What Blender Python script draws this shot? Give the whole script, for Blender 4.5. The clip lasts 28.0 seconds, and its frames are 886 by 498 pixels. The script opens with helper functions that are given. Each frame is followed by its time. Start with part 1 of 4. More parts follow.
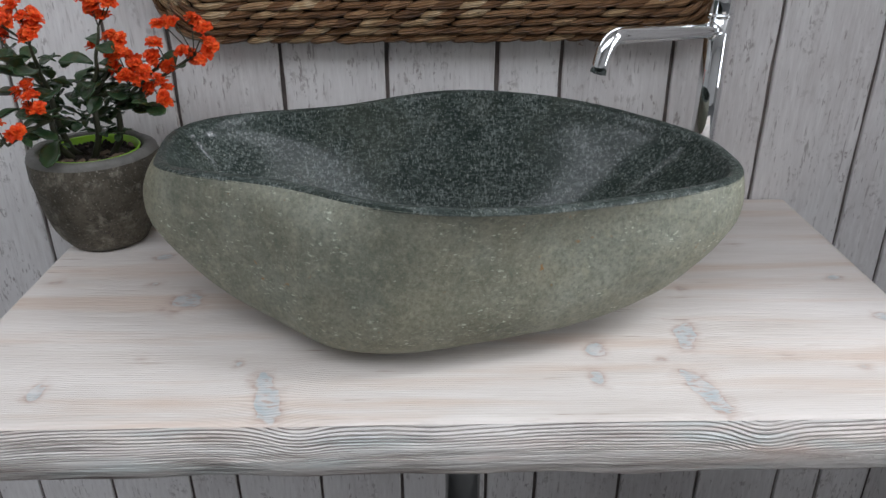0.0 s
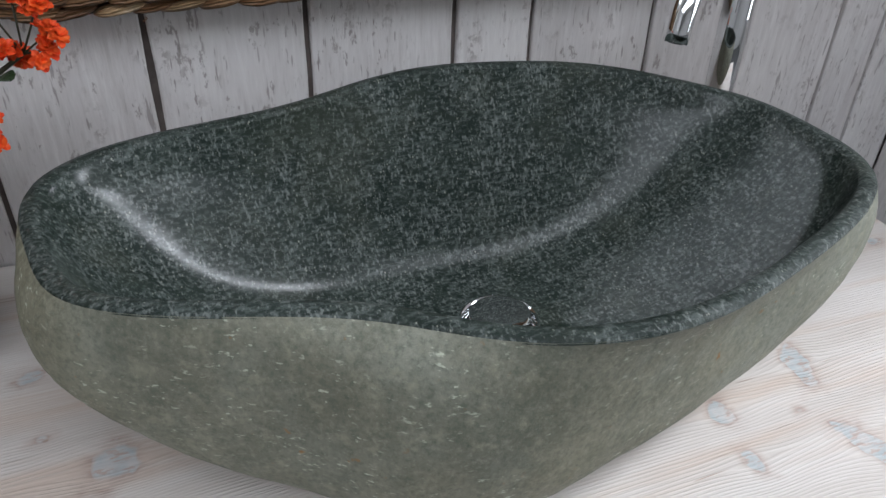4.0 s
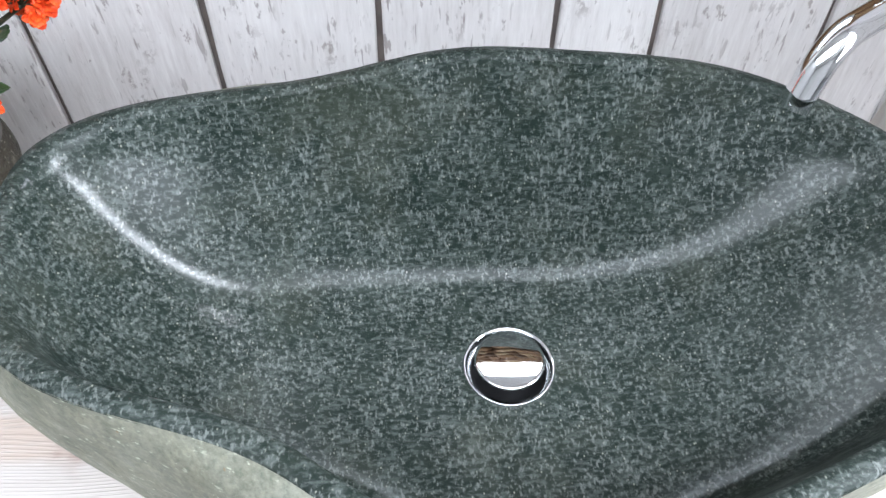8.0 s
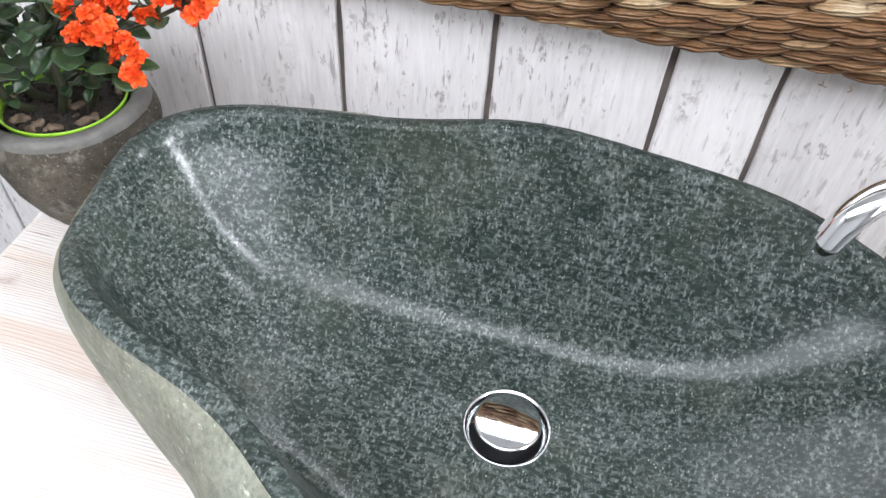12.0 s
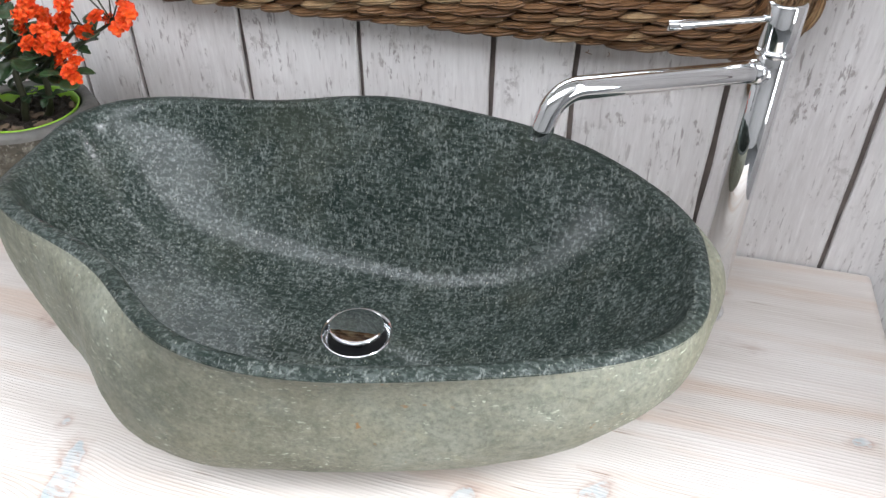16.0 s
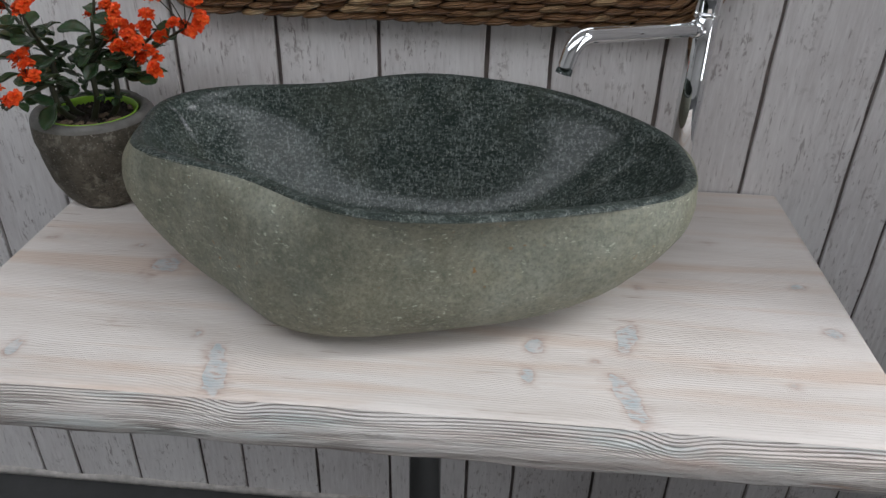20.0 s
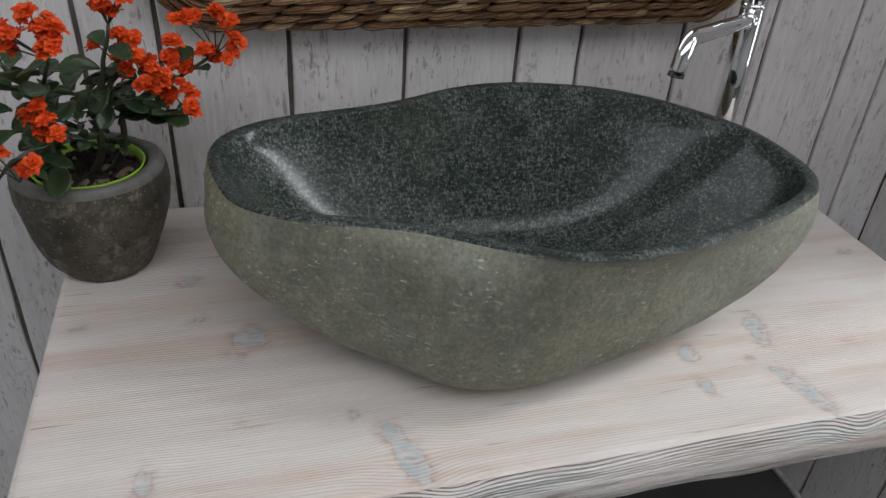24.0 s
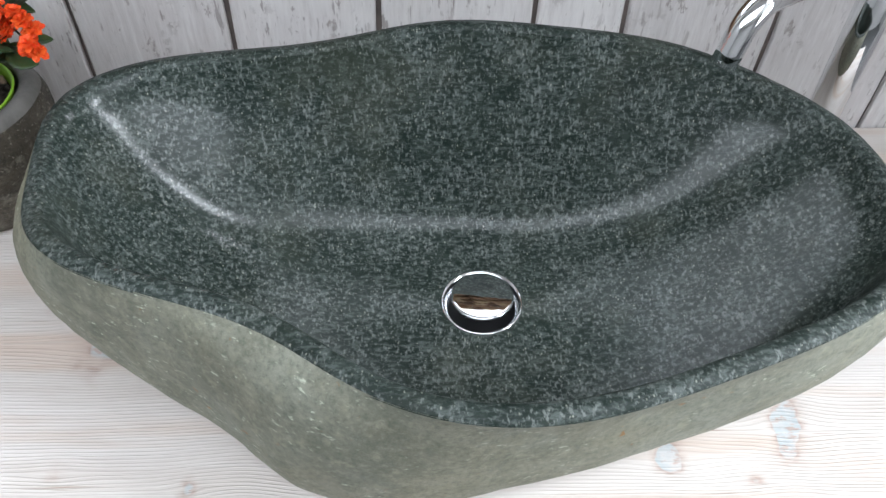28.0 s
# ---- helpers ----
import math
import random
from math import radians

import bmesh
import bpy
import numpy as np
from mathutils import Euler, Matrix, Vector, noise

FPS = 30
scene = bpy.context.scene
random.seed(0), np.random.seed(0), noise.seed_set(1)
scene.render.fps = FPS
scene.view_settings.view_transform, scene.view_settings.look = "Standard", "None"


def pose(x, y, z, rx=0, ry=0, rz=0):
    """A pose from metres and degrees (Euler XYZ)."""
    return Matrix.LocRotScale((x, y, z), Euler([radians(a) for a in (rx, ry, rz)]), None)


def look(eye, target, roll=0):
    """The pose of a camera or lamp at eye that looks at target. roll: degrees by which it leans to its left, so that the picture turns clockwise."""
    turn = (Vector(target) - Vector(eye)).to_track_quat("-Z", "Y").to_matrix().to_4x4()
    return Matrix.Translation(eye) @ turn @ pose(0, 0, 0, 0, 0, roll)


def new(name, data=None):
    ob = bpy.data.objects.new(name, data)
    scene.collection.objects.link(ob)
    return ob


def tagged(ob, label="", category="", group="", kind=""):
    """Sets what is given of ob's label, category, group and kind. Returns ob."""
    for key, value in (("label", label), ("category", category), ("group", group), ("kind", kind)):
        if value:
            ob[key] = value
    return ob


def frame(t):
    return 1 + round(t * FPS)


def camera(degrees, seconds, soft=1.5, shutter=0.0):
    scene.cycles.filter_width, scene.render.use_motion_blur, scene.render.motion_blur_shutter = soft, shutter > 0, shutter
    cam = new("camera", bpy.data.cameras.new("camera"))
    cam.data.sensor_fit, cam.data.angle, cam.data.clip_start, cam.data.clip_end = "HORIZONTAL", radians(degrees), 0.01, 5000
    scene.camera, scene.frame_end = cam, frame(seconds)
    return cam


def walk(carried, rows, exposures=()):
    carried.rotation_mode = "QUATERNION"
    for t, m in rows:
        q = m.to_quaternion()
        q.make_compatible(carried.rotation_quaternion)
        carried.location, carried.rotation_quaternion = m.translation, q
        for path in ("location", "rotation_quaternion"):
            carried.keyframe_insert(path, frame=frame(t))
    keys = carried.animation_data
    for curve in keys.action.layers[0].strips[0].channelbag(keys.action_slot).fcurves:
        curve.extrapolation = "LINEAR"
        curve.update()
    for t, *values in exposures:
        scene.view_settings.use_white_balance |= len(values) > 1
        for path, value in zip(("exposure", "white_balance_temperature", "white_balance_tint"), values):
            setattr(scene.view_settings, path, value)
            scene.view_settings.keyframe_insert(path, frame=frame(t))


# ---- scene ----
cam = camera(60.3, 28.0)
PATH = [
    (0, (-0.0141, -1.0178, 1.1364), (-0.0023, -0.1198, 0.6967), -0.26),
    (0.5, (-0.0436, -0.9694, 1.1315), (-0.0083, -0.0812, 0.6734), -0.77),
    (1, (-0.0811, -0.9033, 1.1348), (-0.0013, -0.0239, 0.6653), -0.09),
    (1.5, (-0.1075, -0.8625, 1.1252), (0.0156, 0.0019, 0.6378), 0.77),
    (2, (-0.1029, -0.8300, 1.1192), (-0.0038, 0.0233, 0.6072), 0.99),
    (2.5, (-0.0929, -0.8071, 1.1178), (-0.0165, 0.0430, 0.5967), 0.85),
    (3, (-0.1284, -0.7679, 1.1181), (0.0382, 0.0613, 0.5846), 1.48),
    (3.5, (-0.1929, -0.7208, 1.1260), (0.0976, 0.0651, 0.5801), 2.27),
    (5.5, (-0.2297, -0.6374, 1.2155), (0.0855, 0.0329, 0.5438), 3.67),
    (6, (-0.2152, -0.6212, 1.2270), (0.0870, 0.0104, 0.5130), 5.29),
    (6.5, (-0.1848, -0.6066, 1.2311), (0.0661, 0.0220, 0.4949), 3.53),
    (7, (-0.1243, -0.5794, 1.2269), (0.0366, 0.0531, 0.4693), 2.76),
    (7.5, (-0.0688, -0.5610, 1.2312), (0.0158, 0.0733, 0.4628), 2.36),
    (8, (-0.0520, -0.5439, 1.2230), (-0.0157, 0.0904, 0.4507), 0.27),
    (8.5, (-0.0791, -0.5096, 1.2184), (-0.0111, 0.1060, 0.4333), 2.94),
    (9, (-0.1220, -0.4710, 1.2108), (-0.0493, 0.1317, 0.4161), 5.26),
    (9.5, (-0.1300, -0.4618, 1.2068), (-0.0637, 0.1319, 0.4049), 6.64),
    (10, (-0.1083, -0.4589, 1.2126), (-0.1772, 0.1298, 0.4072), 4.62),
    (10.5, (-0.0546, -0.4614, 1.2145), (-0.2406, 0.1161, 0.4197), 3.08),
    (11, (-0.0037, -0.4854, 1.2172), (-0.2323, 0.1013, 0.4403), 3.28),
    (11.5, (0.0033, -0.5314, 1.2366), (-0.1858, 0.0913, 0.4774), 3.22),
    (12, (0.0249, -0.5619, 1.2497), (-0.1314, 0.1032, 0.5194), 3.61),
    (12.5, (0.0690, -0.5801, 1.2534), (-0.1078, 0.0958, 0.5378), 2.63),
    (13, (0.1446, -0.5976, 1.2591), (-0.0672, 0.0771, 0.5520), 1.85),
    (13.5, (0.1873, -0.6111, 1.2603), (-0.0555, 0.0570, 0.5570), 0.87),
    (15.5, (0.2474, -0.6970, 1.2426), (-0.0222, 0.0342, 0.6160), -0.41),
    (16, (0.2257, -0.7290, 1.2303), (0.0093, 0.0346, 0.6220), -0.02),
    (16.5, (0.2044, -0.7656, 1.2288), (0.0249, 0.0254, 0.6440), 0.94),
    (17, (0.1962, -0.7994, 1.2219), (0.0387, 0.0174, 0.6669), 1.27),
    (17.5, (0.2072, -0.8232, 1.2174), (0.0322, 0.0110, 0.6945), 1.76),
    (18, (0.2408, -0.8560, 1.2206), (0.0360, -0.0200, 0.7115), 0.99),
    (18.5, (0.2629, -0.8931, 1.2123), (0.0529, -0.0588, 0.7026), 0.70),
    (19, (0.2483, -0.9252, 1.2020), (0.0609, -0.0912, 0.6832), 0.58),
    (19.5, (0.1735, -0.9679, 1.2073), (0.0683, -0.1207, 0.6867), 0.96),
    (20, (0.0965, -1.0111, 1.2043), (0.0306, -0.1585, 0.6859), 1.23),
    (20.5, (0.0928, -1.0374, 1.2098), (0.0055, -0.1806, 0.7015), 1.45),
    (22.5, (-0.0969, -1.0122, 1.1891), (-0.0591, -0.1600, 0.6673), 1.81),
    (23, (-0.1400, -0.9751, 1.1888), (-0.0375, -0.1344, 0.6571), 1.36),
    (23.5, (-0.2394, -0.9258, 1.1946), (-0.0323, -0.1095, 0.6554), 2.72),
    (24, (-0.2805, -0.8937, 1.2125), (-0.0351, -0.0890, 0.6719), 4.03),
    (24.5, (-0.2615, -0.8650, 1.2232), (-0.0345, -0.0756, 0.6528), 3.72),
    (25, (-0.2172, -0.8173, 1.2338), (-0.0399, -0.0250, 0.6500), 3.43),
    (25.5, (-0.1673, -0.7836, 1.2444), (-0.0514, 0.0115, 0.6491), 2.98),
    (26, (-0.1117, -0.7690, 1.2496), (-0.0535, 0.0228, 0.6416), 2.93),
    (26.5, (-0.0848, -0.7485, 1.2507), (-0.0392, 0.0273, 0.6214), 2.16),
    (27, (-0.0748, -0.6972, 1.2412), (0.0100, 0.0373, 0.5679), 2.84),
    (27.5, (-0.0718, -0.6693, 1.2291), (0.0184, 0.0345, 0.5244), 2.55),
    (28, (-0.0426, -0.6404, 1.2345), (-0.0046, 0.0241, 0.4882), 2.12),
]
EXPOSURES = [
    (0.0, 0.02, 6250, 10), (3.0, 0.05, 6200, 10), (5.5, 0.49, 6100, 9), (6.0, 0.77, 6100, 9), (7.0, 1.04, 6050, 9), (8.0, 1.36, 6000, 9), (9.0, 1.55, 6050, 10), (10.0, 1.61, 6080, 10), (11.0, 1.46, 6250, 10), (13.0, 1.47, 6250, 11),
    (15.5, 1.06, 6300, 10), (17.0, 0.62, 6350, 10), (18.5, 0.30, 6300, 10), (19.5, -0.05, 6350, 10), (20.5, -0.30, 6350, 10), (22.5, -0.23, 6400, 10), (24.0, -0.32, 6450, 10),
    (25.0, -0.28, 6450, 10), (25.5, -0.04, 6350, 10), (26.5, 0.22, 6200, 9), (27.0, 0.48, 6150, 9), (28.0, 0.70, 6100, 8)]
walk(cam, [(t, look(eye, target, roll)) for t, eye, target, roll in PATH], EXPOSURES)

# ---- light ----
TOP = 0.715                       # height of the board's upper face over the floor
ROOM_L, ROOM_R, ROOM_F, ROOM_H = -2.3, 2.6, -3.4, 2.5

world = bpy.data.worlds.new("sky")
scene.world = world
world.use_nodes = True
wn = world.node_tree.nodes
sky = wn.new("ShaderNodeTexSky")
sky.sky_type, sky.sun_disc = "NISHITA", False
sky.sun_elevation, sky.sun_rotation = radians(40), radians(120)
world.node_tree.links.new(sky.outputs[0], wn["Background"].inputs[0])
wn["Background"].inputs[1].default_value = 0.1


def area_lamp(name, eye, target, width, height, power, colour):
    data = bpy.data.lights.new(name, "AREA")
    data.shape, data.size, data.size_y, data.energy, data.color = "RECTANGLE", width, height, power, colour
    ob = new(name, data)
    ob.matrix_world = look(eye, target)
    return ob


# unseen roof windows, added for the bowl's streak and soft fill: middle and size
ROOFS = ((1.82, -0.67, 1.28, 0.48), (-0.60, -1.55, 3.30, 1.36))
for (x_, y_, w_, d_), power_ in zip(ROOFS, (38, 41)):
    area_lamp("roof_window_light", (x_, y_, ROOM_H + 0.05), (x_, y_, 0), w_ - 0.1, d_ - 0.1, power_, (0.94, 0.955, 0.985))

# fill lamp added at the right, in the opening of an unseen window
area_lamp("window_light", (ROOM_R - 0.03, -1.375, 1.50), (0, -1.375, 1.5), 1.45, 1.5, 38, (0.94, 0.955, 0.985))

# ---- materials ----


class Mat:
    """A node material with short helpers."""

    def __init__(self, name, rough=0.5, metal=0.0, coat=0.0, spec=0.5):
        self.m = bpy.data.materials.new(name)
        self.m.use_nodes = True
        self.t = self.m.node_tree
        self.b = self.t.nodes["Principled BSDF"]
        self.set("Roughness", rough), self.set("Metallic", metal), self.set("Coat Weight", coat), self.set("Specular IOR Level", spec)

    def set(self, socket, value):
        s = self.b.inputs[socket]
        if isinstance(value, (int, float)):
            s.default_value = value
        elif isinstance(value, tuple):
            s.default_value = (*value, 1.0) if len(value) == 3 else value
        else:
            self.t.links.new(value, s)
        return self

    def put(self, socket, value):
        if isinstance(value, (int, float)):
            socket.default_value = value
        elif isinstance(value, tuple):
            socket.default_value = (*value, 1.0) if len(value) == 3 and len(socket.default_value) == 4 else value
        else:
            self.t.links.new(value, socket)

    def node(self, kind, operation="", feature="", data_type="", blend_type="", attribute_name="", use_clamp=False):
        n = self.t.nodes.new(kind)
        if operation:
            n.operation = operation
        if feature:
            n.feature = feature
        if data_type:
            n.data_type, n.blend_type = data_type, blend_type
        if attribute_name:
            n.attribute_name = attribute_name
        if use_clamp:
            n.use_clamp = True
        return n

    def coords(self, scale=(1, 1, 1), turn=(0, 0, 0)):
        tc, mp = self.node("ShaderNodeTexCoord"), self.node("ShaderNodeMapping")
        self.t.links.new(tc.outputs["Object"], mp.inputs[0])
        mp.inputs["Scale"].default_value = scale
        mp.inputs["Rotation"].default_value = turn
        return mp.outputs[0]

    def moved(self, vec, amount):
        """vec shifted by a vector or value for each object."""
        rnd = self.node("ShaderNodeObjectInfo")
        mul = self.node("ShaderNodeVectorMath", operation="SCALE")
        mul.inputs[0].default_value = amount
        self.t.links.new(rnd.outputs["Random"], mul.inputs["Scale"])
        add = self.node("ShaderNodeVectorMath", operation="ADD")
        self.t.links.new(vec, add.inputs[0]), self.t.links.new(mul.outputs[0], add.inputs[1])
        return add.outputs[0]

    def noise(self, vec, scale, detail=4.0, rough=0.55, distort=0.0):
        n = self.node("ShaderNodeTexNoise")
        self.t.links.new(vec, n.inputs["Vector"])
        for k, v in (("Scale", scale), ("Detail", detail), ("Roughness", rough), ("Distortion", distort)):
            n.inputs[k].default_value = v
        return n.outputs[0]

    def voronoi(self, vec, scale, feature="F1", out="Distance", rand=1.0):
        n = self.node("ShaderNodeTexVoronoi", feature=feature)
        self.t.links.new(vec, n.inputs["Vector"])
        n.inputs["Scale"].default_value, n.inputs["Randomness"].default_value = scale, rand
        return n.outputs[out]

    def ramp(self, fac, *stops, ease="LINEAR"):
        """stops: (position, colour or grey)."""
        n = self.node("ShaderNodeValToRGB")
        n.color_ramp.interpolation = ease
        while len(n.color_ramp.elements) < len(stops):
            n.color_ramp.elements.new(0.5)
        for e, (p, c) in zip(n.color_ramp.elements, stops):
            e.position, e.color = p, ((c, c, c, 1) if isinstance(c, (int, float)) else (*c, 1))
        self.t.links.new(fac, n.inputs[0])
        return n.outputs[0]

    def mix(self, fac, a, b, blend="MIX"):
        n = self.node("ShaderNodeMix", data_type="RGBA", blend_type=blend)
        self.put(n.inputs[0], fac), self.put(n.inputs[6], a), self.put(n.inputs[7], b)
        return n.outputs[2]

    def math(self, op, a, b=0.0, c=0.0, clamp=False):
        n = self.node("ShaderNodeMath", operation=op, use_clamp=clamp)
        self.put(n.inputs[0], a), self.put(n.inputs[1], b), self.put(n.inputs[2], c)
        return n.outputs[0]

    def attr(self, name):
        return self.node("ShaderNodeAttribute", attribute_name=name).outputs["Fac"]

    def random(self):
        return self.node("ShaderNodeObjectInfo").outputs["Random"]

    def island(self):
        return self.node("ShaderNodeNewGeometry").outputs["Random Per Island"]

    def bump(self, height, depth, strength=1.0, under=None):
        n = self.node("ShaderNodeBump")
        n.inputs["Distance"].default_value, n.inputs["Strength"].default_value = depth, strength
        self.t.links.new(height, n.inputs["Height"])
        if under is not None:
            self.t.links.new(under, n.inputs["Normal"])
        self.t.links.new(n.outputs[0], self.b.inputs["Normal"])
        return n.outputs[0]


def plain(name, colour, rough=0.5, metal=0.0, vary=0.12, scale=30.0, coat=0.0, bump=0.0):
    """A quiet surface with uneven tone and gloss."""
    m = Mat(name, rough, metal, coat)
    v = m.coords()
    n = m.noise(v, scale, 5.0)
    m.set("Base Color", m.mix(m.ramp(n, (0.3, 0.0), (0.7, 1.0)), tuple(c * (1 - vary) for c in colour), tuple(min(1, c * (1 + vary)) for c in colour)))
    m.set("Roughness", m.ramp(m.noise(v, scale * 3, 3.0), (0.3, max(0.02, rough * 0.85)), (0.7, min(1.0, rough * 1.15))))
    if bump:
        m.bump(m.noise(v, scale * 6, 4.0), bump)
    return m.m


def stone_skin():
    """Outside of the river stone: olive grey, dull, mottled with pale scratches and rusty spots."""
    m = Mat("river_stone_skin", 0.62, spec=0.3)
    v = m.coords()
    base = m.mix(m.ramp(m.noise(v, 7, 4, 0.6), (0.36, 0.0), (0.64, 1.0)), (0.135, 0.138, 0.102), (0.285, 0.292, 0.236))
    base = m.mix(m.ramp(m.noise(v, 26, 4, 0.6), (0.44, 0.0), (0.64, 0.55)), base, (0.225, 0.217, 0.160))
    base = m.mix(m.ramp(m.noise(v, 55, 4, 0.65), (0.36, 0.40), (0.50, 0.0)), base, (0.125, 0.135, 0.100))
    base = m.mix(m.ramp(m.noise(v, 4.2, 3), (0.44, 0.0), (0.60, 0.65)), base, (0.225, 0.205, 0.135))
    grain = m.noise(v, 240, 4, 0.7)
    base = m.mix(m.ramp(grain, (0.36, 0.42), (0.5, 0.0)), base, (0.075, 0.092, 0.070))
    base = m.mix(m.ramp(grain, (0.54, 0.0), (0.68, 0.42)), base, (0.345, 0.342, 0.273))
    base = m.mix(m.ramp(m.noise(v, 85, 4, 0.65), (0.55, 0.0), (0.70, 0.6)), base, (0.319, 0.316, 0.232))
    slant = m.coords((1.0, 0.6, 2.2), turn=(0.4, 0.5, 0.2))
    fleck = m.ramp(m.noise(slant, 170, 3, 0.6), (0.62, 0.0), (0.68, 1.0))
    fleck = m.math("MULTIPLY", fleck, m.ramp(m.noise(v, 24, 3), (0.42, 0.0), (0.58, 0.9)))
    base = m.mix(fleck, base, (0.534, 0.557, 0.441))
    rust = m.math("MULTIPLY", m.ramp(m.noise(v, 95, 2), (0.68, 0.0), (0.74, 0.8)), m.ramp(m.noise(v, 14, 2), (0.50, 0.0), (0.60, 1.0)))
    base = m.mix(rust, base, (0.290, 0.139, 0.041))
    m.set("Base Color", base)
    m.set("Roughness", m.ramp(m.noise(v, 60, 3), (0.3, 0.50), (0.7, 0.74)))
    b = m.bump(m.noise(v, 190, 5, 0.65), 0.0009)
    m.bump(m.noise(v, 18, 4), 0.004, 0.6, under=b)
    return m.m


def stone_polished(name, light, rough, coat):
    """Cut stone: dark green with fine pale splinters, polished in the bowl, sawn and dull on the rim."""
    m = Mat(name, rough, coat=coat, spec=0.12 if coat else 0.22)
    v = m.coords()

    def tint(*c):
        return tuple(x * light for x in c)

    needles = m.coords((0.45, 1.0, 1.0), turn=(0.0, 0.15, 0.1))
    cross = m.coords((1.0, 0.6, 0.5), turn=(0.5, 0.3, 0.9))
    patch = m.noise(v, 11, 4, 0.6)
    dens = m.math("MULTIPLY", m.math("SUBTRACT", m.noise(v, 30, 4, 0.6), 0.5), 0.26)
    n1 = m.math("ADD", m.noise(needles, 350, 3, 0.6), dens)
    n2 = m.math("ADD", m.noise(cross, 450, 2, 0.55), dens)
    base = m.mix(m.ramp(m.noise(v, 34, 3), (0.36, 0.0), (0.66, 1.0)), tint(0.013, 0.024, 0.019), tint(0.035, 0.050, 0.041))
    base = m.mix(m.ramp(n1, (0.45, 0.0), (0.64, 0.8)), base, tint(0.127, 0.150, 0.139))
    base = m.mix(m.ramp(n2, (0.54, 0.0), (0.68, 0.75)), base, tint(0.248, 0.272, 0.254))
    glint = m.ramp(m.voronoi(cross, 360), (0.0, 0.8), (0.12, 0.7), (0.24, 0.0))
    base = m.mix(m.math("MULTIPLY", glint, m.ramp(m.noise(v, 210, 2), (0.52, 0.0), (0.60, 1.0))), base, tint(0.486, 0.500, 0.421))
    base = m.mix(m.ramp(m.noise(v, 170, 3), (0.36, 0.8), (0.45, 0.0)), base, (0.008, 0.016, 0.012))
    base = m.mix(m.ramp(patch, (0.52, 0.0), (0.68, 0.30)), base, tint(0.081, 0.088, 0.061))
    m.set("Base Color", base)
    m.set("Roughness", m.ramp(m.noise(v, 40, 4), (0.3, rough * 0.8), (0.7, min(1.0, rough * 1.25))))
    if coat:
        m.set("Coat Roughness", 0.18)
        m.bump(m.noise(v, 9, 2), 0.0008)
    else:
        m.bump(m.noise(v, 230, 4), 0.0010)
    return m.m


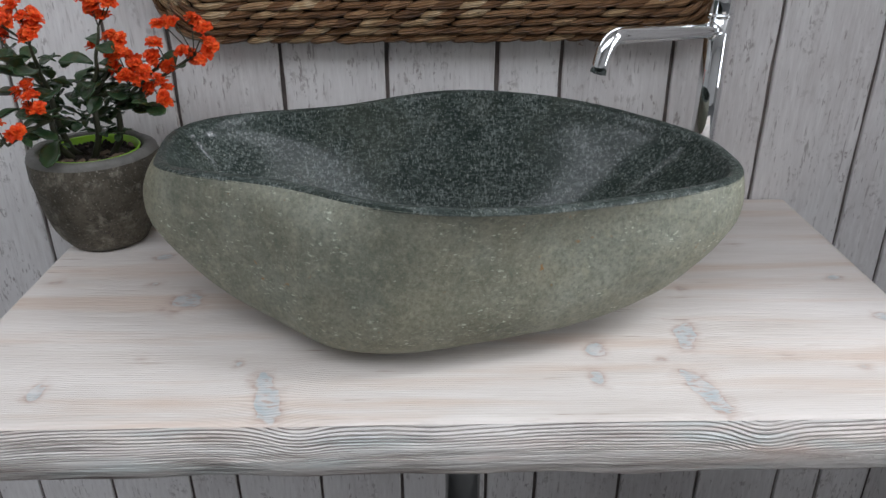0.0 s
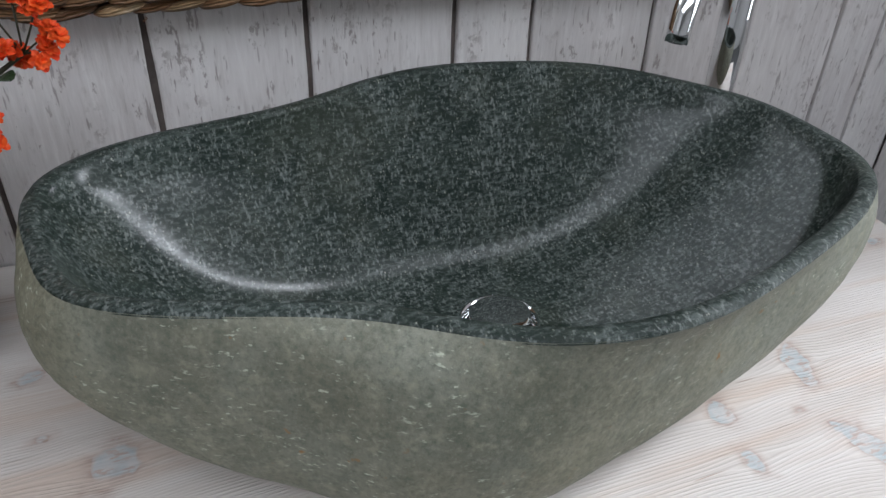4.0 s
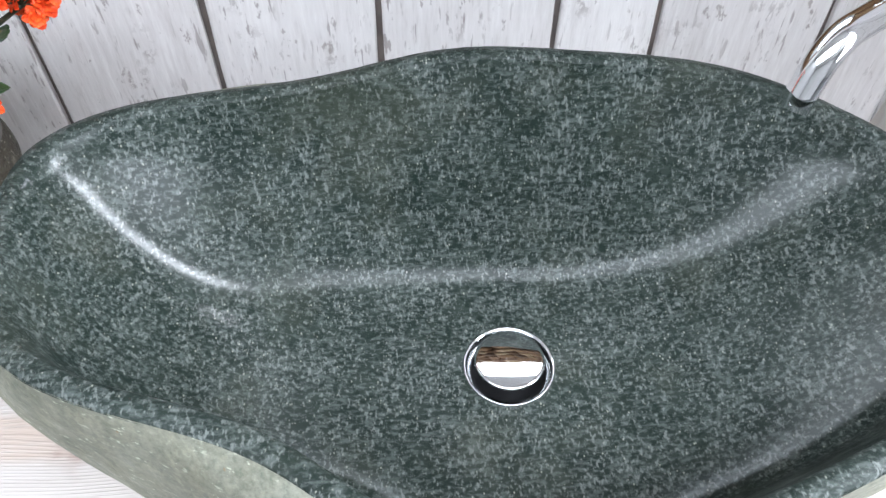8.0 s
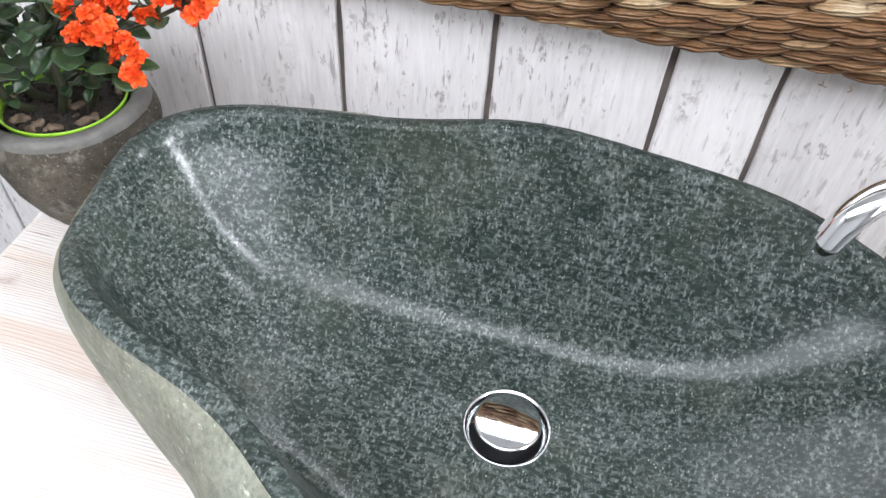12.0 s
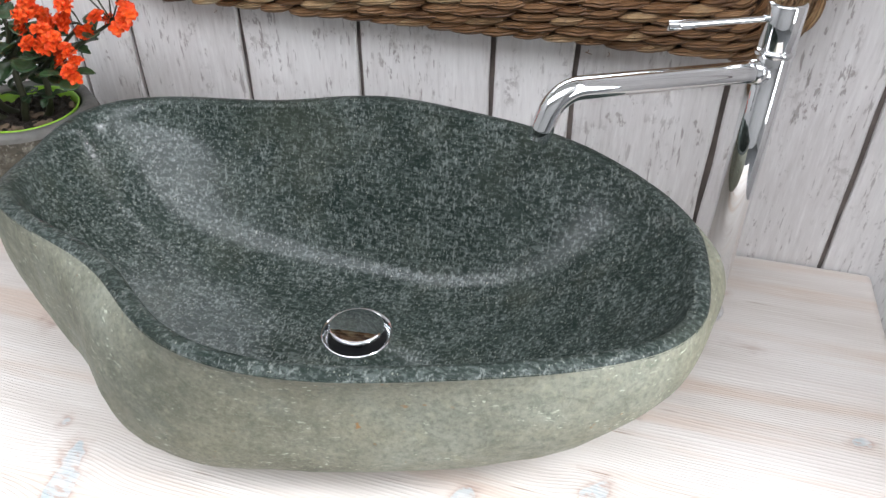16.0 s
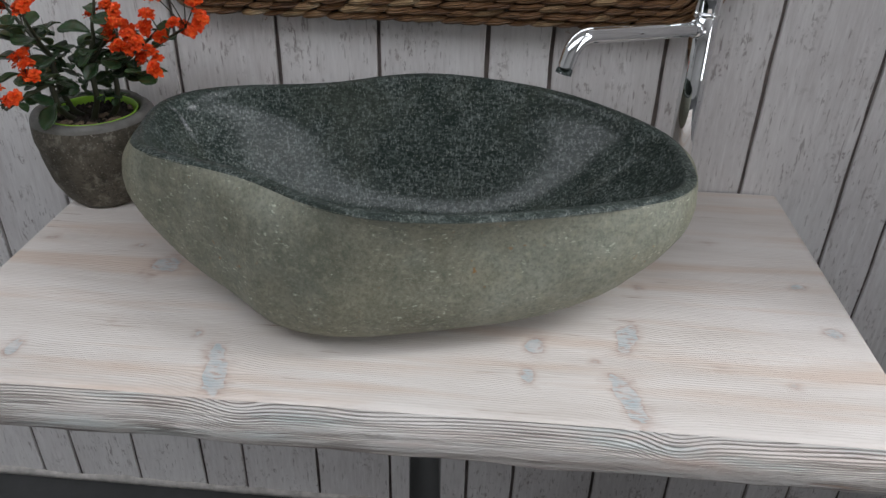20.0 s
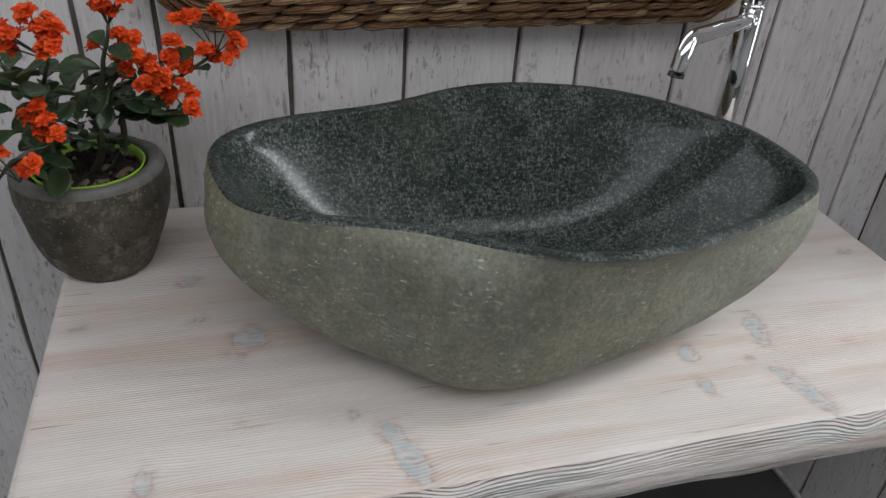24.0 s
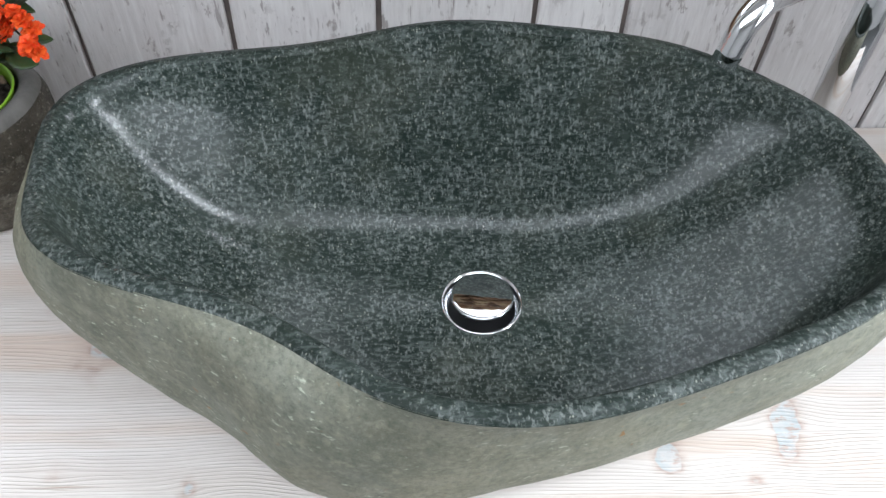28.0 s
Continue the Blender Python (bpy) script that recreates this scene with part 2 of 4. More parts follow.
def board_wood(edge=False):
    """Limed, brushed pine; the attribute 'grain' counts the year rings and 'knot' marks the knots."""
    m = Mat("limed_pine_edge" if edge else "limed_pine", 0.55, spec=0.35)
    v = m.coords((1, 1, 1))
    long = m.coords((3.0, 40.0, 40.0))
    g = m.attr("grain")
    wob = m.math("MULTIPLY_ADD", m.noise(long, 4.0, 3), 0.9, g)
    ring = m.math("SINE", m.math("MULTIPLY", wob, 6.2832))
    late = m.ramp(m.math("MULTIPLY_ADD", ring, 0.5, 0.5), (0.66 if edge else 0.50, 0.0), (0.95, 1.0))
    fade = m.ramp(m.noise(v, 7.0, 3), (0.35, 0.40), (0.65, 1.0))
    late = m.math("MULTIPLY", late, fade)
    base = m.mix(m.ramp(m.noise(m.coords((1.2, 9, 9)), 3.0, 4), (0.3, 0.0), (0.7, 1.0)), (0.59, 0.535, 0.49), (0.725, 0.682, 0.647))
    base = m.mix(m.ramp(m.noise(m.coords((1.0, 12, 12)), 2.2, 4), (0.50, 0.0), (0.66, 0.55)), base, (0.56, 0.41, 0.31))
    if edge:
        base = m.mix(0.55, base, (0.52, 0.505, 0.485))
        base = m.mix(m.ramp(m.noise(m.coords((2.5, 30, 30)), 2.5, 4), (0.52, 0.0), (0.68, 0.45)), base, (0.42, 0.31, 0.27))
        base = m.mix(m.ramp(m.noise(m.coords((3.5, 22, 22)), 2.0, 3), (0.52, 0.0), (0.66, 0.55)), base, (0.45, 0.51, 0.50))
    base = m.mix(m.math("MULTIPLY", late, 0.80 if edge else 0.11), base, (0.17, 0.135, 0.118) if edge else (0.45, 0.37, 0.31))
    pores = m.ramp(m.noise(m.coords((14, 420, 420)), 1.0, 3), (0.52, 0.0), (0.70, 0.35))
    base = m.mix(pores, base, (0.755, 0.725, 0.68))
    k = m.attr("knot")
    halo = m.math("MULTIPLY", m.ramp(k, (0.05, 0.0), (0.28, 0.35), (0.46, 0.95), (0.60, 0.45)), m.ramp(m.noise(m.coords((25, 120, 60)), 1.4, 4, 0.6), (0.38, 0.15), (0.60, 1.0)))
    base = m.mix(halo, base, (0.42, 0.31, 0.26))
    pale = m.mix(m.ramp(m.noise(v, 60, 4), (0.35, 0.0), (0.65, 1.0)), (0.43, 0.48, 0.495), (0.60, 0.575, 0.555))
    crack = m.ramp(m.noise(m.coords((60, 190, 100)), 1.6, 4, 0.6), (0.53, 0.0), (0.62, 0.75))
    pale = m.mix(crack, pale, (0.46, 0.33, 0.27))
    base = m.mix(m.ramp(k, (0.45, 0.0), (0.56, 0.95)), base, pale)
    specks = m.ramp(m.voronoi(v, 13), (0.0, 1.0), (0.018, 1.0), (0.024, 0.0))
    base = m.mix(specks, base, (0.05, 0.035, 0.03))
    slit = m.math("MULTIPLY", m.ramp(m.noise(m.coords((9, 260, 260)), 1.0, 2), (0.66, 0.0), (0.70, 0.9)), m.ramp(m.noise(v, 9, 2), (0.50, 0.0), (0.62, 1.0)))
    base = m.mix(slit, base, (0.30, 0.20, 0.14))
    core = m.attr("core")
    base = m.mix(m.ramp(core, (0.4, 0.0), (0.8, 0.85)), base, (0.34, 0.22, 0.15))
    m.set("Base Color", base)
    m.set("Roughness", m.ramp(late, (0.0, 0.62), (1.0, 0.42)))
    b = m.bump(late, 0.0018 if edge else 0.0003)
    m.bump(m.noise(m.coords((30, 500, 500)), 1.0, 4), 0.0003, under=b)
    return m.m


def plank_wallpaper():
    """Wallpaper print of old painted boards: pale grey-white paint, streaked along the board, worn to brown-grey wood.
    """
    m = Mat("worn_plank_print", 0.7, spec=0.3)
    v = m.moved(m.coords(), (7.3, 0.0, 3.1))
    tall = m.node("ShaderNodeVectorMath", operation="MULTIPLY")
    m.t.links.new(v, tall.inputs[0])
    tall.inputs[1].default_value = (1.0, 1.0, 0.10)
    tall = tall.outputs[0]
    def squash(x, y, z):
        n = m.node("ShaderNodeVectorMath", operation="MULTIPLY")
        m.t.links.new(v, n.inputs[0])
        n.inputs[1].default_value = (x, y, z)
        return n.outputs[0]

    base = m.mix(m.random(), (0.67, 0.643, 0.632), (0.76, 0.739, 0.726))
    base = m.mix(m.ramp(m.noise(squash(1, 1, 0.5), 7, 4, 0.6), (0.38, 0.0), (0.66, 0.75)), base, (0.58, 0.550, 0.543))
    streak = m.noise(tall, 230, 5, 0.65)
    base = m.mix(m.ramp(streak, (0.50, 0.0), (0.68, 0.45)), base, (0.82, 0.805, 0.792))
    base = m.mix(m.ramp(streak, (0.32, 0.32), (0.46, 0.0)), base, (0.42, 0.385, 0.37))
    where = m.noise(squash(1.3, 1, 0.45), 10, 4, 0.6)
    hair = m.ramp(m.noise(squash(1, 1, 0.13), 260, 2, 0.5), (0.30, 0.55), (0.35, 0.0))
    hair = m.math("MULTIPLY", hair, m.ramp(where, (0.36, 0.0), (0.52, 1.0)))
    base = m.mix(hair, base, (0.17, 0.135, 0.125))
    flake = m.ramp(m.noise(squash(1, 1, 0.30), 190, 4, 0.6), (0.60, 0.0), (0.64, 1.0))
    flake = m.math("MULTIPLY", flake, m.ramp(where, (0.50, 0.0), (0.60, 1.0)))
    base = m.mix(m.math("MULTIPLY", flake, 0.6), base, (0.20, 0.165, 0.155))
    bare = m.ramp(m.noise(squash(1, 1, 0.5), 70, 5, 0.72), (0.63, 0.0), (0.67, 1.0))
    base = m.mix(m.math("MULTIPLY", bare, 0.6), base, (0.24, 0.20, 0.185))
    scuff = m.ramp(m.noise(squash(1, 1, 0.8), 130, 5, 0.7), (0.52, 0.0), (0.60, 1.0))
    scuff = m.math("MULTIPLY", scuff, m.ramp(m.noise(squash(1.6, 1, 0.9), 13, 3, 0.5), (0.56, 0.0), (0.66, 0.55)))
    base = m.mix(scuff, base, (0.25, 0.215, 0.205))
    m.set("Base Color", base)
    m.set("Roughness", m.ramp(streak, (0.3, 0.6), (0.7, 0.8)))
    b = m.bump(streak, 0.0008, 0.6)
    m.bump(m.math("SUBTRACT", 1.0, m.math("ADD", flake, bare)), 0.0006, 0.6, under=b)
    return m.m


def rope_leaf():
    """Dried twisted leaf: straw to dark brown, each turn its own tone, with fibres along it."""
    m = Mat("twisted_dry_leaf", 0.5, spec=0.4)
    v = m.coords()
    tint = m.math("ADD", m.math("MULTIPLY", m.island(), 0.55), m.math("MULTIPLY", m.noise(v, 42, 4, 0.6), 0.66))
    base = m.ramp(tint, (0.26, (0.050, 0.020, 0.009)), (0.46, (0.165, 0.075, 0.028)), (0.68, (0.27, 0.145, 0.066)), (0.86, (0.44, 0.295, 0.155)), (1.0, (0.60, 0.49, 0.33)))
    fibre = m.math("SINE", m.math("MULTIPLY_ADD", m.attr("across"), 9.0, m.math("MULTIPLY", m.noise(v, 60, 2), 9.0)))
    base = m.mix(m.ramp(fibre, (0.0, 0.35), (0.55, 0.0)), base, (0.13, 0.075, 0.035))
    blotch = m.ramp(m.noise(v, 150, 4, 0.6), (0.58, 0.0), (0.70, 0.7))
    base = m.mix(blotch, base, (0.10, 0.055, 0.028))
    m.set("Base Color", base)
    m.set("Roughness", m.ramp(m.noise(v, 90, 3), (0.3, 0.34), (0.7, 0.60)))
    m.bump(m.math("ADD", fibre, m.noise(v, 260, 3)), 0.0006)
    return m.m


def leaf_green():
    m = Mat("fleshy_leaf", 0.34, spec=0.45)
    v = m.coords()
    base = m.mix(m.random(), (0.012, 0.028, 0.012), (0.032, 0.066, 0.024))
    base = m.mix(m.ramp(m.noise(v, 55, 3), (0.52, 0.0), (0.72, 0.45)), base, (0.070, 0.056, 0.030))
    base = m.mix(m.ramp(m.noise(v, 160, 3), (0.45, 0.0), (0.70, 0.35)), base, (0.040, 0.090, 0.032))
    m.set("Base Color", base)
    m.set("Roughness", m.ramp(m.noise(v, 90, 3), (0.3, 0.26), (0.7, 0.46)))
    m.set("Subsurface Weight", 0.06)
    m.bump(m.noise(v, 130, 3), 0.0006)
    return m.m


def petal():
    m = Mat("orange_petal", 0.5, spec=0.3)
    base = m.mix(m.island(), (0.70, 0.045, 0.008), (0.90, 0.125, 0.016))
    base = m.mix(m.ramp(m.noise(m.coords(), 300, 2), (0.45, 0.0), (0.7, 0.4)), base, (0.92, 0.24, 0.04))
    base = m.mix(m.math("MULTIPLY", m.random(), 0.35), base, (0.62, 0.030, 0.010))
    m.set("Base Color", base)
    m.set("Subsurface Weight", 0.15)
    return m.m


def pot_stone():
    """Hand-carved stone: brown-grey, blotched, with pale scuffs and small pits."""
    m = Mat("rough_stone_pot", 0.7, spec=0.35)
    v = m.coords()
    base = m.mix(m.ramp(m.noise(v, 14, 5, 0.6), (0.36, 0.0), (0.64, 1.0)), (0.050, 0.043, 0.031), (0.138, 0.122, 0.092))
    base = m.mix(m.ramp(m.noise(v, 38, 5, 0.7), (0.55, 0.0), (0.66, 0.75)), base, (0.27, 0.25, 0.205))
    base = m.mix(m.ramp(m.noise(v, 80, 4, 0.7), (0.34, 0.7), (0.46, 0.0)), base, (0.038, 0.033, 0.024))
    base = m.mix(m.ramp(m.noise(v, 240, 3), (0.34, 0.6), (0.46, 0.0)), base, (0.035, 0.030, 0.023))
    base = m.mix(m.ramp(m.noise(v, 330, 2), (0.62, 0.0), (0.70, 0.6)), base, (0.33, 0.31, 0.26))
    m.set("Base Color", base)
    m.set("Roughness", m.ramp(m.noise(v, 60, 4), (0.3, 0.45), (0.7, 0.8)))
    b = m.bump(m.noise(v, 210, 5, 0.7), 0.0014)
    m.bump(m.noise(v, 45, 4), 0.0040, 0.8, under=b)
    return m.m


def chrome():
    m = Mat("polished_chrome", 0.05, 1.0)
    m.set("Base Color", (0.80, 0.81, 0.82))
    m.set("Roughness", m.ramp(m.noise(m.coords(), 120, 3), (0.3, 0.018), (0.7, 0.045)))
    return m.m


SKIN, BOWL, RIM = stone_skin(), stone_polished("polished_stone", 0.71, 0.45, 0.42), stone_polished("sawn_stone", 0.66, 0.45, 0.0)
PINE, PINE_EDGE, PLANK = board_wood(), board_wood(True), plank_wallpaper()
ROPE, LEAF, PETAL, POT, CHROME = rope_leaf(), leaf_green(), petal(), pot_stone(), chrome()
STEM = plain("plant_stem", (0.034, 0.036, 0.018), 0.5, scale=60)
POT_RIM = plain("smooth_stone_rim", (0.135, 0.130, 0.118), 0.6, vary=0.3, scale=45, bump=0.0008)
LIME = plain("lime_plastic", (0.30, 0.56, 0.04), 0.4)
SOIL = plain("potting_soil", (0.030, 0.022, 0.016), 0.95, vary=0.4, scale=200, bump=0.002)
BARK = plain("bark_chip", (0.15, 0.105, 0.072), 0.85, vary=0.5, scale=90, bump=0.0015)
DARK = plain("dark_gap", (0.135, 0.112, 0.102), 0.9, vary=0.4)
BACKING = plain("dark_backing", (0.045, 0.026, 0.015), 0.85, vary=0.4)
FLOOR = plain("dark_floor", (0.050, 0.051, 0.052), 0.55, vary=0.2, scale=9, bump=0.0005)
PLASTER = plain("white_plaster", (0.62, 0.61, 0.60), 0.8, vary=0.04, scale=4)
PALE_WALL = plain("pale_plaster", (0.46, 0.475, 0.445), 0.8, vary=0.05, scale=4)
# for the added unseen walls; grey keeps their bounce and reflections low
GREY_WALL = plain("grey_plaster", (0.36, 0.355, 0.35), 0.8, vary=0.06, scale=4)
TORN = plain("torn_paper_edge", (0.52, 0.49, 0.46), 0.85, vary=0.25, scale=60)
# black for openings that are closed discs: their shade is put into the colour
GAP_SHADE = plain("black_gap_shade", (0.012, 0.012, 0.013), 0.5)
STEEL = plain("dark_metal_pipe", (0.34, 0.34, 0.33), 0.22, 0.85, vary=0.1)
PVC = plain("white_window_frame", (0.8, 0.8, 0.8), 0.4, vary=0.03)
GLASS = Mat("window_glass", 0.02).set("Transmission Weight", 1.0).set("Base Color", (0.95, 0.97, 0.97)).m
MIRROR = Mat("mirror_silver", 0.02, 1.0).set("Base Color", (0.88, 0.89, 0.89)).m
TEAL = plain("teal_ink", (0.10, 0.36, 0.30), 0.5)

# ---- tools for building ----


def mesh_from(name, bm, *mats, smooth=True):
    me = bpy.data.meshes.new(name)
    bm.to_mesh(me)
    bm.free()
    for m in mats:
        me.materials.append(m)
    if smooth:
        me.polygons.foreach_set("use_smooth", [True] * len(me.polygons))
    me.update()
    return me


def part(name, bm, material, parent=None, label="", smooth=True):
    ob = new(name, mesh_from(name, bm, material, smooth=smooth))
    ob.parent = parent
    return tagged(ob, label) if label else ob


def thing(name, label, category, at=(0, 0, 0), group="", kind=""):
    ob = new(name)
    ob.empty_display_size = 0.02
    ob.location = at
    return tagged(ob, label, category, group, kind)


def box(x0, x1, y0, y1, z0, z1, bevel=0.0, segments=2):
    bm = bmesh.new()
    bmesh.ops.create_cube(bm, size=1.0, matrix=Matrix.Translation(((x0 + x1) / 2, (y0 + y1) / 2, (z0 + z1) / 2)) @ Matrix.Diagonal((x1 - x0, y1 - y0, z1 - z0, 1)))
    if bevel:
        bmesh.ops.bevel(bm, geom=bm.edges[:], offset=bevel, segments=segments, profile=0.6, affect="EDGES")
    return bm


def lathe(profile, n=48, centre=(0, 0, 0)):
    """A turned body from (radius, height) pairs, from the axis or a ring to an axis or a ring."""
    bm = bmesh.new()
    rings = []
    for r, z in profile:
        if r <= 1e-6:
            rings.append([bm.verts.new((centre[0], centre[1], centre[2] + z))])
        else:
            rings.append([bm.verts.new((centre[0] + r * math.cos(2 * math.pi * k / n), centre[1] + r * math.sin(2 * math.pi * k / n), centre[2] + z)) for k in range(n)])
    for a, b in zip(rings, rings[1:]):
        for k in range(n):
            quad = [a[k % len(a)], a[(k + 1) % len(a)], b[(k + 1) % len(b)], b[k % len(b)]]
            quad = list(dict.fromkeys(quad))
            if len(quad) > 2:
                bm.faces.new(quad)
    bmesh.ops.recalc_face_normals(bm, faces=bm.faces[:])
    return bm


def sweep(points, radius, n=12, caps=True, into=None, squash=1.0):
    """A tube along points; radius is a number or a function of 0..1."""
    bm = into or bmesh.new()
    pts = [Vector(p) for p in points]
    rings, side = [], None
    for i, p in enumerate(pts):
        d = (pts[min(i + 1, len(pts) - 1)] - pts[max(i - 1, 0)]).normalized()
        if side is None:
            side = d.orthogonal().normalized()
        side = (side - d * side.dot(d)).normalized()
        up = d.cross(side)
        r = radius(i / (len(pts) - 1)) if callable(radius) else radius
        rings.append([bm.verts.new(p + (side * math.cos(2 * math.pi * k / n) + up * squash * math.sin(2 * math.pi * k / n)) * r) for k in range(n)])
    for a, b in zip(rings, rings[1:]):
        for k in range(n):
            bm.faces.new((a[k], a[(k + 1) % n], b[(k + 1) % n], b[k]))
    if caps:
        bm.faces.new(rings[0][::-1]), bm.faces.new(rings[-1])
    return bm


def grid_mesh(rows, closed_u=False):
    """Faces between rows of points (lists of equal length)."""
    bm = bmesh.new()
    vs = [[bm.verts.new(p) for p in row] for row in rows]
    n = len(vs[0])
    for a, b in zip(vs, vs[1:]):
        for k in range(n if closed_u else n - 1):
            bm.faces.new((a[k], a[(k + 1) % n], b[(k + 1) % n], b[k]))
    return bm, vs


def fourier(c, a):
    out = c[0]
    for k in range(1, (len(c) - 1) // 2 + 1):
        out += c[2 * k - 1] * math.cos(k * a) + c[2 * k] * math.sin(k * a)
    return out


# ---- the room ----
def structure(name, bm, material, label, smooth=False):
    return tagged(part(name, bm, material, smooth=smooth), label, kind="structure")


structure("floor", box(ROOM_L - 0.2, ROOM_R + 0.2, ROOM_F - 0.2, 0.2, -0.1, 0.0), FLOOR, "smooth dark grey floor")
bm_ = bmesh.new()
xs_ = sorted([ROOM_L - 0.2, ROOM_R + 0.2] + [x + sx * w / 2 for x, y, w, d in ROOFS for sx in (-1, 1)])
for x0_, x1_ in zip(xs_, xs_[1:]):
    mid_ = (x0_ + x1_) / 2
    holes_ = sorted((y - d / 2, y + d / 2) for x, y, w, d in ROOFS if abs(mid_ - x) < w / 2)
    bounds_ = [ROOM_F - 0.2] + [v for h in holes_ for v in h] + [0.2]
    for y0_, y1_ in zip(bounds_[::2], bounds_[1::2]):
        bmesh.ops.create_cube(bm_, size=1.0, matrix=Matrix.Translation((mid_, (y0_ + y1_) / 2, ROOM_H + 0.1)) @ Matrix.Diagonal((x1_ - x0_, y1_ - y0_, 0.2, 1)))
structure("ceiling", bm_, PLASTER, "plain white ceiling with roof windows, unseen, added to close the room")
for n_, (x_, y_, w_, d_) in enumerate(ROOFS):
    # unseen roof window, built to hold the added lamp
    added_roof_window = thing("window_%d" % (n_ + 1), "white-framed roof window, unseen, added to hold a lamp", "window", kind="structure")
    a0_, a1_, b0_, b1_ = x_ - w_ / 2, x_ + w_ / 2, y_ - d_ / 2, y_ + d_ / 2
    for f_ in ((a0_, a0_ + 0.05, b0_, b1_), (a1_ - 0.05, a1_, b0_, b1_), (a0_ + 0.05, a1_ - 0.05, b0_, b0_ + 0.05), (a0_ + 0.05, a1_ - 0.05, b1_ - 0.05, b1_)):
        part("window_frame", box(*f_, ROOM_H + 0.06, ROOM_H + 0.14, 0.006), PVC, added_roof_window)
    pane_ = part("pane", box(a0_ + 0.04, a1_ - 0.04, b0_ + 0.04, b1_ - 0.04, ROOM_H + 0.10, ROOM_H + 0.108), GLASS, added_roof_window)
    pane_.visible_shadow = False
PLANK_L = -0.890
structure("wall_pale", box(ROOM_L - 0.15, PLANK_L - 0.002, -0.010, 0.15, 0.0, ROOM_H), PALE_WALL, "plain pale plaster wall beside the plank wallpaper")
wall_back = structure("wall_back", box(PLANK_L, 0.90, 0.004, 0.15, 0.0, ROOM_H), DARK, "back wall with wallpaper printed as worn white vertical planks")
SIDE_X, SIDE_END = 0.745, -0.40
wall_side = structure("wall_side", box(SIDE_X + 0.004, 0.90, SIDE_END, 0.0, 0.0, ROOM_H), DARK, "short side wall with wallpaper printed as worn white vertical planks")
# grey walls out of view, added to close the room and darken reflections
structure("wall_left", box(ROOM_L - 0.15, ROOM_L, ROOM_F, -0.014, 0.0, ROOM_H), GREY_WALL, "plain grey plaster wall, unseen, added to close the room")
structure("wall_recess", box(0.904, ROOM_R, -0.004, 0.15, 0.0, ROOM_H), GREY_WALL, "plain grey plaster wall, unseen, added to close the room")


W_Y0, W_Y1 = -2.15, -0.60         # the unseen window added in the wall on the right
bm_ = bmesh.new()
for y0_, y1_, z0_, z1_ in ((ROOM_F, W_Y0, 0, ROOM_H), (W_Y1, -0.004, 0, ROOM_H), (W_Y0, W_Y1, 0, 0.70), (W_Y0, W_Y1, 2.30, ROOM_H)):
    bmesh.ops.create_cube(bm_, size=1.0, matrix=Matrix.Translation((ROOM_R + 0.075, (y0_ + y1_) / 2, (z0_ + z1_) / 2)) @ Matrix.Diagonal((0.15, y1_ - y0_, z1_ - z0_, 1)))
structure("wall_right", bm_, GREY_WALL, "plain grey plaster wall with a window, unseen, added to close the room")
structure("wall_front", box(ROOM_L, ROOM_R, ROOM_F - 0.15, ROOM_F - 0.004, 0.0, ROOM_H), GREY_WALL, "plain grey plaster wall, unseen, added to close the room")
added_side_window = thing("window_3", "wide white-framed window, unseen, added to hold a fill lamp", "window", kind="structure")
for y0_, y1_, z0_, z1_ in ((W_Y0, W_Y0 + 0.06, 0.70, 2.30), (W_Y1 - 0.06, W_Y1, 0.70, 2.30), (W_Y0 + 0.06, W_Y1 - 0.06, 0.70, 0.76), (W_Y0 + 0.06, W_Y1 - 0.06, 2.24, 2.30)):
    part("window_frame", box(ROOM_R + 0.06, ROOM_R + 0.12, y0_, y1_, z0_, z1_, 0.006), PVC, added_side_window)
pane_ = part("pane", box(ROOM_R + 0.082, ROOM_R + 0.09, W_Y0 + 0.05, W_Y1 - 0.05, 0.75, 2.25), GLASS, added_side_window)
pane_.visible_shadow = False

# ---- the planks of the wallpaper print, built as raised boards ----
JOINTS = (-0.775, -0.700, -0.575, -0.440, -0.358, -0.214, -0.074, 0.072, 0.158, 0.305, 0.442, 0.582, 0.657)


def plank(width, height, seed, parent, m):
    """One printed board, built with softened, slightly uneven edges, standing proud of the dark wall."""
    n = 150
    rows = []
    for i in range(n + 1):
        z = height * i / n
        a = 0.0029 + 0.0015 * noise.noise((seed * 3.1, z * 14, 0)) + 0.0012 * noise.noise((seed, z * 60, 5))
        b = 0.0029 + 0.0015 * noise.noise((seed * 1.7, z * 14, 9)) + 0.0012 * noise.noise((seed, z * 60, 15))
        rows.append([(a, 0.004, z), (a, -0.0010, z), (a + 0.0016, -0.0022, z), (width / 2, -0.0026, z), (width - b - 0.0016, -0.0022, z), (width - b, -0.0010, z), (width - b, 0.004, z)])
    bm = grid_mesh(rows)[0]
    bmesh.ops.recalc_face_normals(bm, faces=bm.faces[:])
    if sum(f.normal.y for f in bm.faces) > 0:
        bmesh.ops.reverse_faces(bm, faces=bm.faces[:])
    ob = part("plank", bm, PLANK, parent, smooth=False)
    ob.matrix_basis = m


for n_, (e0, e1) in enumerate(zip((PLANK_L,) + JOINTS, JOINTS + (SIDE_X,))):
    plank(e1 - e0, ROOM_H, n_, wall_back, Matrix.Translation((e0, 0, 0)))
y_ = 0.0
